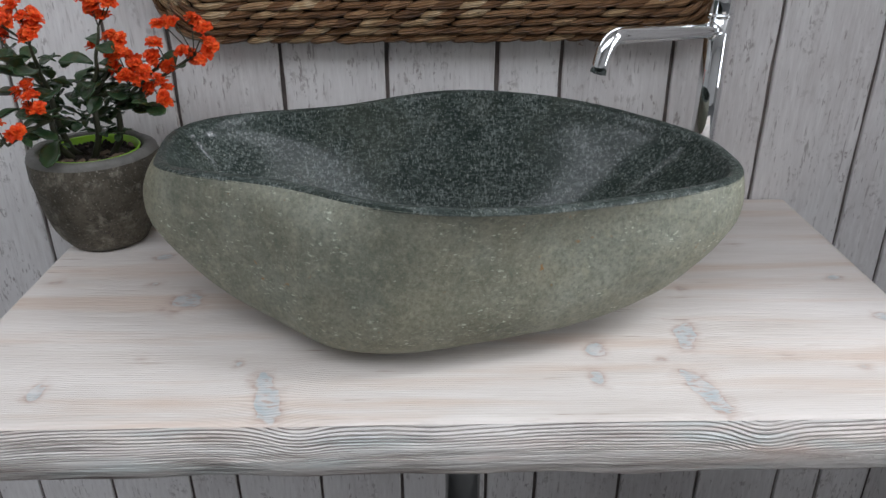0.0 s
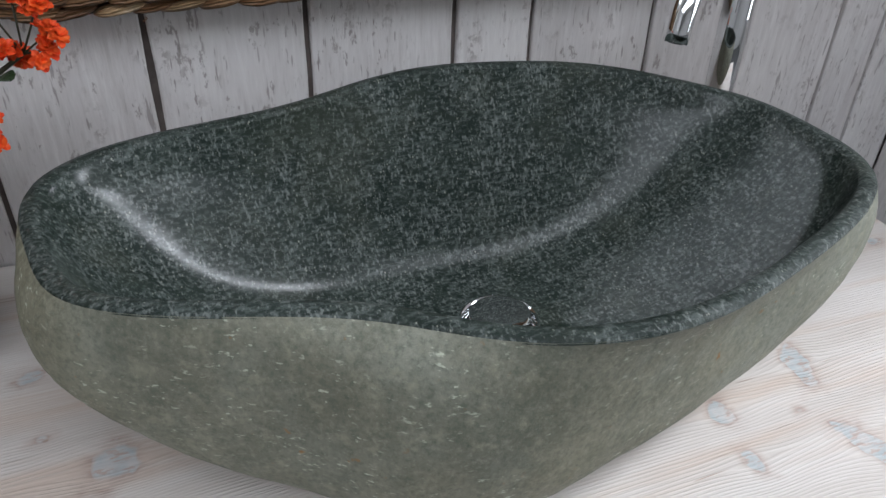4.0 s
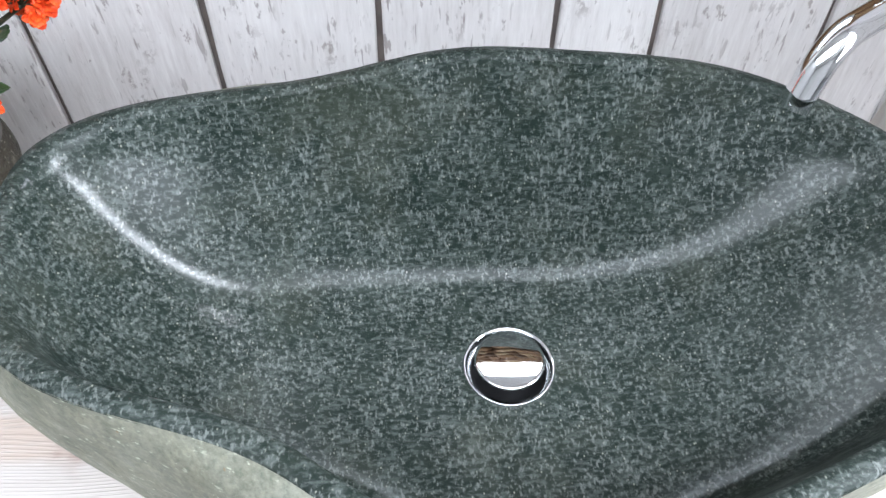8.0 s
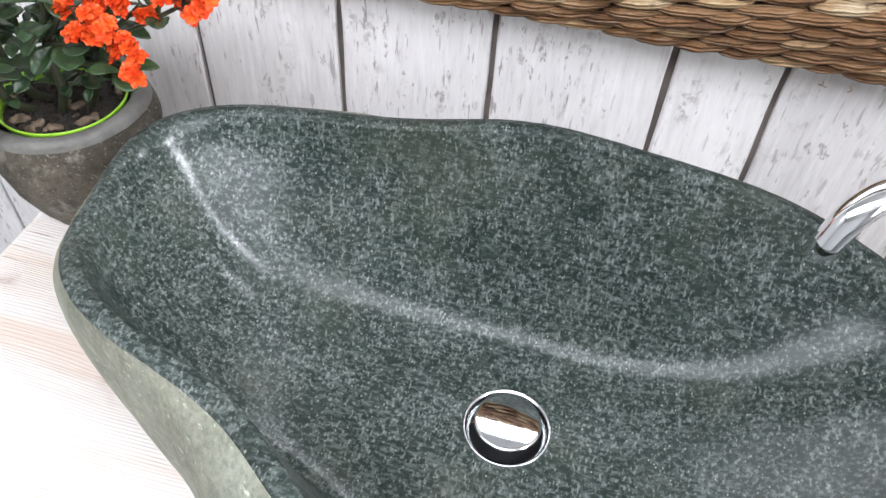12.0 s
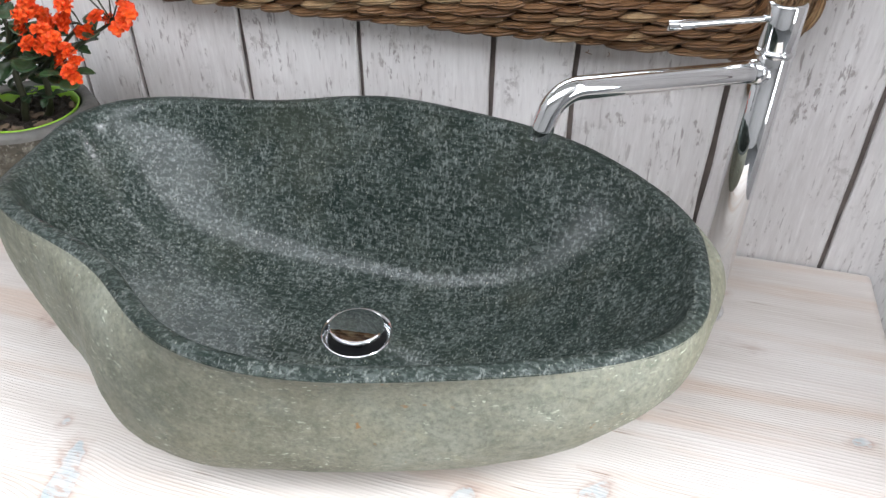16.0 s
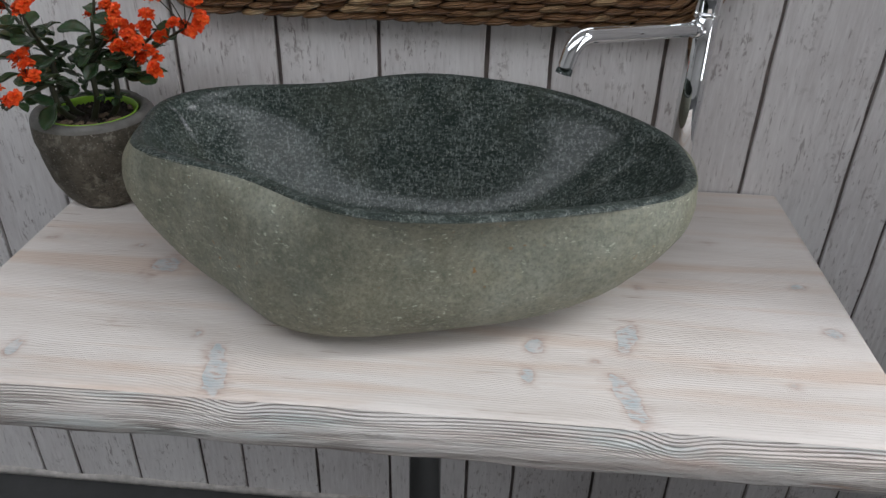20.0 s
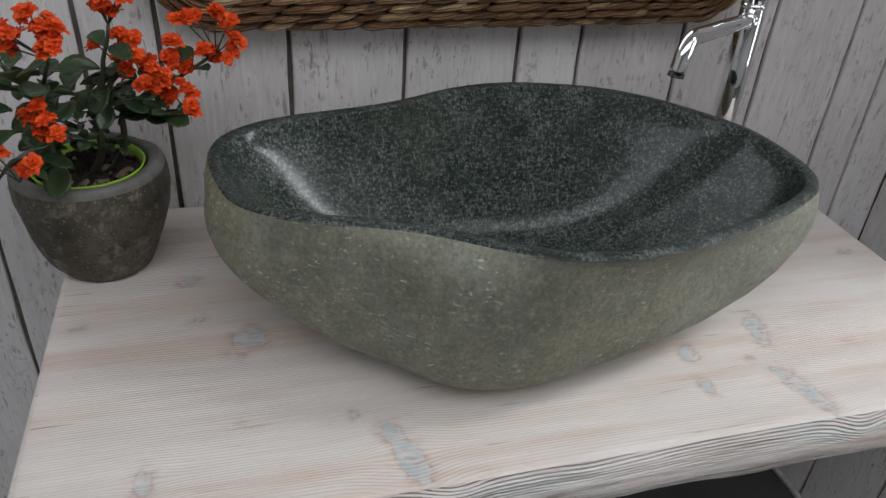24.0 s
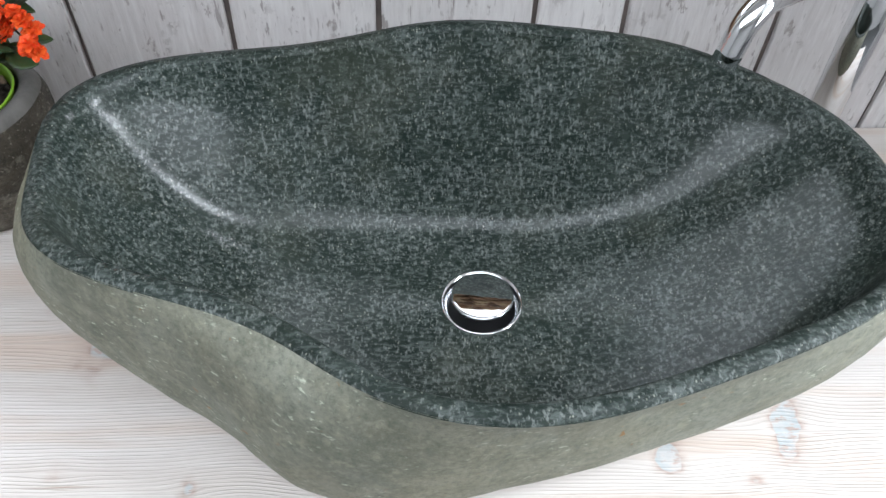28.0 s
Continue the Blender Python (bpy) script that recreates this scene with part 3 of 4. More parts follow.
for n_, w_ in enumerate((0.105, 0.14, 0.155)):
    plank(w_, ROOM_H, 40 + n_, wall_side, Matrix.Translation((SIDE_X, y_, 0)) @ pose(0, 0, 0, 0, 0, -90))
    y_ -= w_


def torn_edge(length, seed):
    rows = [[], [], [], []]
    for i in range(121):
        x = length * i / 120
        h = 0.014 + 0.007 * noise.noise((x * 9, seed, 0)) + 0.004 * noise.noise((x * 40, seed, 3))
        for row, p in zip(rows, ((x, -0.004, 0.0), (x, -0.009, 0.001), (x, -0.0075, h), (x, -0.003, h + 0.001))):
            row.append(p)
    return grid_mesh(rows)[0]


# torn lower edge of the wallpaper along both walls
tagged(part("baseboard", torn_edge(SIDE_X - PLANK_L, 1), TORN), "pale ragged lower edge of the plank wallpaper", kind="structure").location = (PLANK_L, 0, 0)
side_edge = tagged(part("baseboard", torn_edge(-SIDE_END, 2), TORN), "pale ragged lower edge of the plank wallpaper", kind="structure")
side_edge.matrix_basis = Matrix.Translation((SIDE_X, 0, 0)) @ pose(0, 0, 0, 0, 0, -90)

# ---- the board ----
B_L, B_R, B_F, B_B, THICK = -0.478, 0.492, -0.500, -0.005, 0.056
# knots: place, half-sizes along and across the rings, turn, strength, dark core
KNOTS = (
    (0.241, -0.364, 0.012, 0.026, -0.25, 1.0, 0.25), (0.232, -0.455, 0.013, 0.034, 0.35, 1.1, 0.2), (0.145, -0.384, 0.012, 0.016, -0.3, 1.0, 0.4),
    (0.137, -0.433, 0.010, 0.015, 0.2, 0.7, 0.2), (-0.378, -0.445, 0.009, 0.017, 0.1, 1.0, 0.1), (-0.203, -0.404, 0.007, 0.008, 0.0, 0.6, 0.5),
    (-0.166, -0.460, 0.014, 0.040, 0.22, 1.1, 0.0), (-0.289, -0.279, 0.019, 0.026, -0.4, 0.8, 0.5), (-0.336, -0.240, 0.010, 0.009, 0.0, 0.6, 0.8),
    (-0.452, -0.235, 0.012, 0.009, 0.0, 0.5, 0.4), (0.453, -0.242, 0.011, 0.008, 0.0, 0.8, 0.1), (0.462, -0.330, 0.013, 0.010, 0.0, 0.9, 0.1),
    (0.266, -0.265, 0.011, 0.009, 0.0, 0.5, 0.5), (0.340, -0.075, 0.010, 0.009, 0.0, 0.5, 0.5), (0.365, -0.150, 0.022, 0.008, 0.0, 0.4, 0.1),
    (0.330, -0.400, 0.010, 0.008, 0.0, 0.4, 0.2), (0.395, -0.420, 0.010, 0.009, 0.0, 0.5, 0.3), (-0.300, -0.390, 0.008, 0.008, 0.0, 0.4, 0.3),
    (-0.345, -0.170, 0.014, 0.010, 0.0, 0.7, 0.3), (0.205, -0.405, 0.009, 0.006, 0.0, 0.5, 0.5))


def knot_field(x, y):
    """Year-ring count, knot tone and dark core at a place of the board."""
    shift, tone, core = 0.0, 0.0, 0.0
    for kx, ky, a, b, turn, s, c in KNOTS:
        dx, dy = x - kx, y - ky
        if abs(dx) > 0.12 or abs(dy) > 0.12:
            continue
        u, v = dx * math.cos(turn) + dy * math.sin(turn), -dx * math.sin(turn) + dy * math.cos(turn)
        wob = 1 + 0.45 * noise.noise((x * 55, y * 55, kx * 9)) + 0.25 * noise.noise((x * 140, y * 140, kx * 9))
        d = math.hypot(u / (0.80 * a), v / (0.85 * b)) * wob
        shift += math.tanh(dy / (0.45 * b)) * b * 0.42 * math.exp(-abs(dy) / (b * 1.5)) * math.exp(-(dx / (a * 2.6)) ** 2)
        tone = max(tone, s * math.exp(-(d ** 2.2) * 0.75))
        core = max(core, c * math.exp(-((math.hypot((u - 0.2 * a) / (0.45 * a), (v + 0.25 * b) / (0.4 * b)) * wob) ** 2)))
    return shift, tone, core


def ring_count(x, y):
    shift, tone, core = knot_field(x, y)
    yy = y - shift + 0.006 * noise.noise((x * 1.3, y * 5, 2)) + 0.0014 * noise.noise((x * 5, y * 16, 7))
    return yy * 330 + 2.5 * noise.noise((0.0, y * 22, 1)), tone, core


def add_attribute(me, name, values):
    at = me.attributes.new(name, "FLOAT", "POINT")
    at.data.foreach_set("value", values)


def edge_profile(x):
    """The front edge's face: how far it stands out at the heights 0 (top) to 1 (bottom)."""
    wave = 0.006 * noise.noise((x * 3.5, 0, 3)) + 0.003 * noise.noise((x * 11, 0, 8))
    return wave


def make_board():
    board = thing("washstand_board", "thick limed pine board with knots and a ridged front edge", "board", (0, 0, 0))
    nx, ny = 420, 200
    rows, vals = [], []
    for j in range(ny + 1):
        v = j / ny
        row = []
        for i in range(nx + 1):
            x = B_L + (B_R - B_L) * i / nx
            y = B_B + (B_F + 0.004 + edge_profile(x) * 0.5 - B_B) * v
            g, t, c = ring_count(x, y)
            lift = 0.0006 * noise.noise((x * 5, y * 5, 0)) - 0.0010 * min(t, 1.0)
            lift -= 0.0022 * max(0.0, (v - 0.985) / 0.015) ** 2
            lift -= 0.002 * (max(0.0, (0.006 - (x - B_L)) / 0.006) ** 2 + max(0.0, (0.006 - (B_R - x)) / 0.006) ** 2)
            row.append((x, y, TOP + lift))
            vals.append((g, t, c))
        rows.append(row)
    bm, _ = grid_mesh(rows)
    top = part("top_face", bm, PINE, board)
    for k, name in enumerate(("grain", "knot", "core")):
        add_attribute(top.data, name, [v[k] for v in vals])
    if top.data.polygons[0].normal.z < 0:
        top.data.flip_normals()
    # the front edge: a ridged, weathered face
    nx, nz = 760, 112
    rows, vals = [], []
    for j in range(nz + 1):
        w = j / nz
        row = []
        for i in range(nx + 1):
            x = B_L + (B_R - B_L) * i / nx
            bend = 0.0
            for kx, s in ((0.268, 0.014), (-0.135, 0.012), (-0.02, 0.004)):
                bend += s * math.exp(-((x - kx) / 0.028) ** 2) * (1 - 0.5 * w) + 0.4 * s * math.exp(-((x - kx - 0.05) / 0.06) ** 2)
            h = w * THICK + 0.006 * noise.noise((x * 3.0, w * 1.2, 5)) + 0.0012 * noise.noise((x * 13, w * 3, 2)) - bend * 0.55
            count = h * 400 + 1.2 * noise.noise((x * 2.2, h * 40, 6))
            f = count - math.floor(count)
            ridge = (1 - abs(2 * f - 1) ** 1.6) * (0.0019 + 0.0013 * noise.noise((x * 3, w * 7, 1)) + 0.0006 * noise.noise((x * 30, w * 20, 3)))
            bulge = 0.011 * math.sin(math.pi * 0.9 * w) - 0.012 * max(0.0, w - 0.55) ** 1.5
            y = B_F + 0.004 + edge_profile(x) * (0.5 + 0.5 * w) - bulge * 0.85 - ridge * min(1.0, w * 9)
            z = TOP - 0.0022 - w * (THICK - 0.0022) + (0.004 * noise.noise((x * 2.5, 0, 1)) - 0.004 * noise.noise((x * 9, 0, 4)) * w) * w
            row.append((x, y, z))
            vals.append((count + 0.25, 0.5 * max(0.0, noise.noise((x * 9, w * 3, 8))), 0.0))
        rows.append(row)
    bm, _ = grid_mesh(rows)
    bmesh.ops.recalc_face_normals(bm, faces=bm.faces[:])
    front = part("front_edge", bm, PINE_EDGE, board, "ridged weathered front edge")
    for k, name in enumerate(("grain", "knot", "core")):
        add_attribute(front.data, name, [v[k] for v in vals])
    if sum(p.normal.y for p in front.data.polygons) > 0:
        front.data.flip_normals()
    # sides and underside
    body = part("core", box(B_L + 0.001, B_R - 0.001, B_F + 0.022, B_B, TOP - THICK + 0.004, TOP - 0.0045, 0.002), PINE_EDGE, board, smooth=False)
    me = body.data
    add_attribute(me, "grain", [v.co.z * 190 for v in me.vertices])
    for name in ("knot", "core"):
        add_attribute(me, name, [0.0] * len(me.vertices))
    return board


make_board()

# ---- the basin ----
CX, CY = 0.030, -0.266
RIM_R = (0.9352, -0.0866, 0.0253, 0.0783, -0.0396, -0.026, 0.0645, 0.0094, -0.0231, -0.0074, -0.0144, -0.0184, 0.0031, 0.0163, -0.0047, -0.0076, 0.0074, -0.0031, -0.0046)
RIM_Z = (0.1703, -0.003, 0.0024, -0.0092, 0.0024, -0.0001, -0.0035, 0.0014, 0.0, 0.0011, 0.0001, -0.0011, 0.0009, 0.0007, -0.0001)
FOOT = (0.0286, -0.2887)
FOOT_R = (-0.564, -0.059, 0.168, -0.099, 0.019)
BELLY = (0.793, -0.306, 0.602, 0.545, 0.338, 0.568, -0.251, -0.321, -0.234, 0.180, 0.390, 0.370, 0.642, -0.674, 0.010)
ROUND = (-0.961, 0.112, -1.106, -0.658, 0.635, -0.132, -0.714)
WIDEST = (-0.539, 0.082, 0.792, 1.083, -1.448)
DRAIN = Vector((0.012, -0.263, TOP + 0.031))
SIDES = 192


def rim_point(a):
    r = fourier(RIM_R, a)
    return Vector((CX + 0.30 * r * math.cos(a), CY + 0.20 * r * math.sin(a), TOP + fourier(RIM_Z, a)))


def rim_out(a):
    d = Vector((0, 0, 0))
    for k in range(-3, 4):
        e = rim_point(a + 0.05 * k + 0.03) - rim_point(a + 0.05 * k - 0.03)
        d += Vector((e.y, -e.x, 0)).normalized()
    return d.normalized()


def crease_line(x):
    """How far behind the drain the bowl's back face begins, along its length."""
    step = max(0.0, min(1.0, x / 0.15))
    return 0.088 - 0.029 * math.exp(-((x + 0.22) / 0.09) ** 2) - 0.012 * step + 0.011 * (max(0.0, -x - 0.24) / 0.05) ** 2


def trough(x):
    """Height of the bowl's floor over the drain, along its length."""
    return 0.136 * (-x / 0.300) ** 3.4 if x < 0 else 0.130 * (x / 0.270) ** 2.25


def back_slope(x):
    """Steepness of the bowl's back face, along its length."""
    return 0.3 + 2.15 * math.exp(-((x - 0.03) / (0.25 if x < 0.03 else 0.22)) ** 2)


def bowl_floor(x, y):
    """Height of floor and back face of the bowl over the drain."""
    low = trough(x)
    tight = max(0.0, min(1.0, (-x - 0.10) / 0.13))
    return soft_max(low, low + back_slope(x) * (y - crease_line(x)), 0.024 - 0.0155 * tight * tight * (3 - 2 * tight))


def soft_max(a, b, k):
    return 0.5 * (a + b + math.sqrt((a - b) ** 2 + 4 * k * k)) - 0.35 * k


def make_basin():
    basin = thing("stone_basin", "river stone wash basin, grey-green outside, polished dark green bowl", "basin", (0, 0, 0))
    angles = [2 * math.pi * k / SIDES for k in range(SIDES)]
    rims, outs = [rim_point(a) for a in angles], [rim_out(a) for a in angles]
    feet, bellies, power, widest = [], [], [], []
    for a, p, o in zip(angles, rims, outs):
        r = math.exp(fourier(FOOT_R, a))
        feet.append(Vector((FOOT[0] + 0.15 * r * math.cos(a), FOOT[1] + 0.09 * r * math.sin(a), TOP)))
        bellies.append(p + o * max(-0.03, 0.01 * fourier(BELLY, a)))
        power.append(1.05 + math.exp(fourier(ROUND, a)))
        widest.append(0.45 + 0.45 / (1 + math.exp(-fourier(WIDEST, a))))
    # outside
    H = 48
    rows = []
    for j in range(H + 1):
        h = j / H
        h = h * h * (1.6 - 0.6 * h)
        row = []
        for p, f, b, n, hm in zip(rims, feet, bellies, power, widest):
            if h < hm:
                q = f + (b - f) * (1 - (1 - h / hm) ** n) ** (1 / n)
            else:
                v = (h - hm) / (1 - hm)
                q = b + (p - b) * (1 - math.sqrt(max(0.0, 1 - v * v)))
            row.append(Vector((q.x, q.y, TOP + h * (p.z - TOP - 0.0015))))
        rows.append(row)
    for _ in range(6):
        rows = [rows[0]] + [[(a + 2 * b + c) / 4 for a, b, c in zip(*rows[j - 1:j + 2])] for j in range(1, H)] + [rows[H]]
    rows = [[(r[k - 1] + 2 * r[k] + r[(k + 1) % SIDES]) / 4 if 0 < j < H else r[k] for k in range(SIDES)] for j, r in enumerate(rows)]
    for row in rows[1:-1]:
        for k, q in enumerate(row):
            wob = 0.0016 * noise.noise(q * 22) + 0.0007 * noise.noise(q * 70)
            q = q + Vector((q.x - CX, q.y - CY, 0)).normalized() * wob
            x, y = q.x - DRAIN.x, q.y - DRAIN.y
            thin = max(0.0, q.z - (DRAIN.z + bowl_floor(x, y) - 0.012)) * max(0.0, min(1.0, (y + 0.045) / 0.045)) * max(0.0, min(1.0, -x / 0.05))
            row[k] = Vector((q.x, q.y, max(TOP + 0.0005, q.z - thin))) if q.z < TOP + 0.08 else q
    bm, vs = grid_mesh(rows, True)
    bm.faces.new(vs[0][::-1])
    bmesh.ops.recalc_face_normals(bm, faces=bm.faces[:])
    part("shell", bm, SKIN, basin, "dull mottled grey-green natural stone skin")
    # rim: a sawn band with worn, chipped edges
    inner = []
    rows = [[], [], [], [], []]
    for k, (a, p, o) in enumerate(zip(angles, rims, outs)):
        w = 0.0135 + 0.002 * noise.noise((math.cos(a) * 2, math.sin(a) * 2, 5))
        chip = 0.0012 * noise.noise(p * 90) + 0.0007 * noise.noise(p * 230)
        i = p - o * w + Vector((0, 0, -0.001))
        inner.append(i)
        rows[0].append(p + o * 0.0004 + Vector((0, 0, -0.0025)))
        rows[1].append(p - o * (0.0010 + chip) + Vector((0, 0, -0.0002 + chip * 0.5)))
        rows[2].append(p - o * w * 0.5 + Vector((0, 0, 0.0012)))
        rows[3].append(p - o * (w - 0.002) + Vector((0, 0, 0.0004)))
        rows[4].append(i + Vector((0, 0, -0.0010)))
    bm, _ = grid_mesh(rows, True)
    bmesh.ops.recalc_face_normals(bm, faces=bm.faces[:])
    part("rim", bm, RIM, basin, "sawn speckled grey-green rim")
    # bowl: a trough along the length, a back face that meets it in a crease from end to end, and a steep wall under the rim
    rows = []
    S, hole = 96, 0.0315
    for j in range(S + 1):
        row = []
        for i in inner:
            flat = Vector((i.x - DRAIN.x, i.y - DRAIN.y, 0))
            reach, full = flat.length, i.z - 0.001 - DRAIN.z
            s0 = hole / reach

            def height(s):
                z = bowl_floor(flat.x * s, flat.y * s)
                return soft_max(z, full - 4.0 * reach * (1 - s), 0.012)

            s = s0 + (1 - s0) * j / S
            u = j / S
            z = height(s) - height(s0) * (1 - u) ** 6 - (height(1.0) - full) * u ** 5
            row.append(Vector((DRAIN.x + flat.x * s, DRAIN.y + flat.y * s, DRAIN.z + z)))
        rows.append(row)
    for _ in range(4):
        rows = [rows[0]] + [[(r[k - 2] + 2 * r[k - 1] + 2 * r[k] + 2 * r[(k + 1) % SIDES] + r[(k + 2) % SIDES]) / 8 for k in range(SIDES)] for j, r in enumerate(rows) if 0 < j < S] + [rows[S]]
    bm, _ = grid_mesh(rows, True)
    bmesh.ops.recalc_face_normals(bm, faces=bm.faces[:])
    bowl = part("bowl", bm, BOWL, basin, "polished dark green bowl with pale splinters")
    if sum(p.normal.z for p in bowl.data.polygons) < 0:
        bowl.data.flip_normals()
    return basin


make_basin()


def make_waste():
    waste = thing("pop_up_waste", "chrome pop-up basin waste with a domed plug", "drain", tuple(DRAIN))
    part("flange", lathe([(0.0262, -0.012), (0.0264, -0.0045), (0.0275, -0.0025), (0.0300, -0.0004), (0.0316, 0.0011), (0.0325, 0.0012), (0.0330, -0.0008), (0.0325, -0.006)], 64), CHROME, waste, "polished chrome ring")
    # closed throat; the shade under the plug is put into its black colour
    part("throat", lathe([(0.0265, -0.010), (0.0200, -0.014), (0.0, -0.0142)], 48), GAP_SHADE, waste, "black disc coloured as the shade under the plug")
    cap = [(0.0, 0.0060)]
    for k in range(1, 13):
        r = 0.0248 * k / 12
        cap.append((r, 0.0060 - 0.0009 * (r / 0.0248) ** 2.4))
    cap += [(0.0253, 0.0040), (0.0250, 0.0022), (0.0238, 0.0012), (0.0, 0.0005)]
    cap = [(r, z + 0.0028) for r, z in cap]
    plug = part("plug", lathe(cap, 64), CHROME, waste, "domed mirror-bright plug")
    plug.rotation_euler = (radians(-4), 0, 0)
    part("stalk", lathe([(0.0, -0.0140), (0.006, -0.0140), (0.006, 0.0034), (0.0, 0.0034)], 20), STEEL, waste)


make_waste()

trap = thing("bottle_trap", "dark chrome drain pipe hanging under the board", "drain pipe", (0.020, -0.262, 0))
part("collar", lathe([(0.0, TOP - THICK + 0.003), (0.026, TOP - THICK + 0.003), (0.0265, TOP - THICK - 0.006), (0.0255, TOP - THICK - 0.010), (0.0225, TOP - THICK - 0.012), (0.0225, TOP - THICK - 0.018), (0.0, TOP - THICK - 0.018)], 40), CHROME, trap, "chrome collar")
part("pipe", lathe([(0.0, TOP - THICK - 0.018), (0.0215, TOP - THICK - 0.018), (0.0225, TOP - THICK - 0.022), (0.0225, 0.25), (0.0, 0.25)], 40), STEEL, trap)
part("lettering", box(-0.004, 0.004, -0.0231, -0.0222, TOP - THICK - 0.075, TOP - THICK - 0.062), TEAL, trap, "small unreadable teal mark", smooth=False)

# ---- the tap ----


def make_tap():
    ax, ay = 0.3215, -0.108
    tap = thing("basin_mixer_tap", "tall polished chrome mixer tap with a long angled spout", "tap", (ax, ay, TOP))
    r = 0.0148
    part("base_flange", lathe([(0.0, 0.0), (0.0190, 0.0), (0.0194, 0.0015), (0.0190, 0.0045), (0.0160, 0.0060), (0.0, 0.0060)], 48), CHROME, tap)
    part("post", lathe([(0.0, 0.0055), (r, 0.0055), (r, 0.2715), (r - 0.0012, 0.2725), (0.0, 0.2725)], 64), CHROME, tap)
    part("cartridge_ring", lathe([(0.0, 0.272), (r + 0.0007, 0.272), (r + 0.0009, 0.2745), (r + 0.0004, 0.277), (0.0, 0.277)], 64), CHROME, tap)
    part("handle_cap", lathe([(0.0, 0.277), (r - 0.0008, 0.277), (r, 0.2782), (r, 0.3120), (r - 0.0012, 0.3136), (r - 0.003, 0.3138), (0.0, 0.3132)], 64), CHROME, tap)
    d = Vector((-0.163, -0.121, 0)).normalized()
    # spout: nearly level, then bent down
    pts = [d * 0.010 + Vector((0, 0, 0.2585))]
    reach = 0.172
    for k in range(1, 15):
        pts.append(d * (0.010 + (reach - 0.010) * k / 14) + Vector((0, 0, 0.2585 + 0.013 * k / 14)))
    bend, slope = 0.025, math.atan2(0.013, reach - 0.010)
    c = pts[-1] - Vector((-d.x * math.sin(slope), -d.y * math.sin(slope), math.cos(slope))) * bend
    for k in range(1, 15):
        a = math.pi / 2 + slope - (radians(73) + slope) * k / 14
        pts.append(c + d * math.cos(a) * bend + Vector((0, 0, math.sin(a) * bend)))
    down = (pts[-1] - pts[-2]).normalized()
    pts += [pts[-1] + down * 0.0095 * k for k in range(1, 3)]
    spout = part("spout", sweep(pts, 0.0088, 28), CHROME, tap, "slim round spout bent down at its end")
    end = pts[-1]
    # solid disc on the closed tip, black in place of the nozzle's shaded inside
    bm = sweep([end - down * 0.001, end + down * 0.0006], 0.0052, 24)
    part("aerator", bm, GAP_SHADE, spout, "black disc coloured as the shaded inside of the nozzle")
    bm = sweep([d * 0.008 + Vector((0, 0, 0.2582)), d * 0.020 + Vector((0, 0, 0.2592))], lambda u: 0.0118 - 0.0026 * u, 28)
    part("spout_collar", bm, CHROME, tap)
    e = Vector((-0.0825, -0.040, 0)).normalized()
    lever = [e * (0.010 + 0.084 * k / 10) + Vector((0, 0, 0.3010 - 0.0005 * k / 10)) for k in range(11)]
    part("lever", sweep(lever, lambda u: 0.0027 + 0.0010 * (u > 0.75) , 18), CHROME, tap, "thin chrome lever")


make_tap()

# ---- the mirror in its rope frame ----


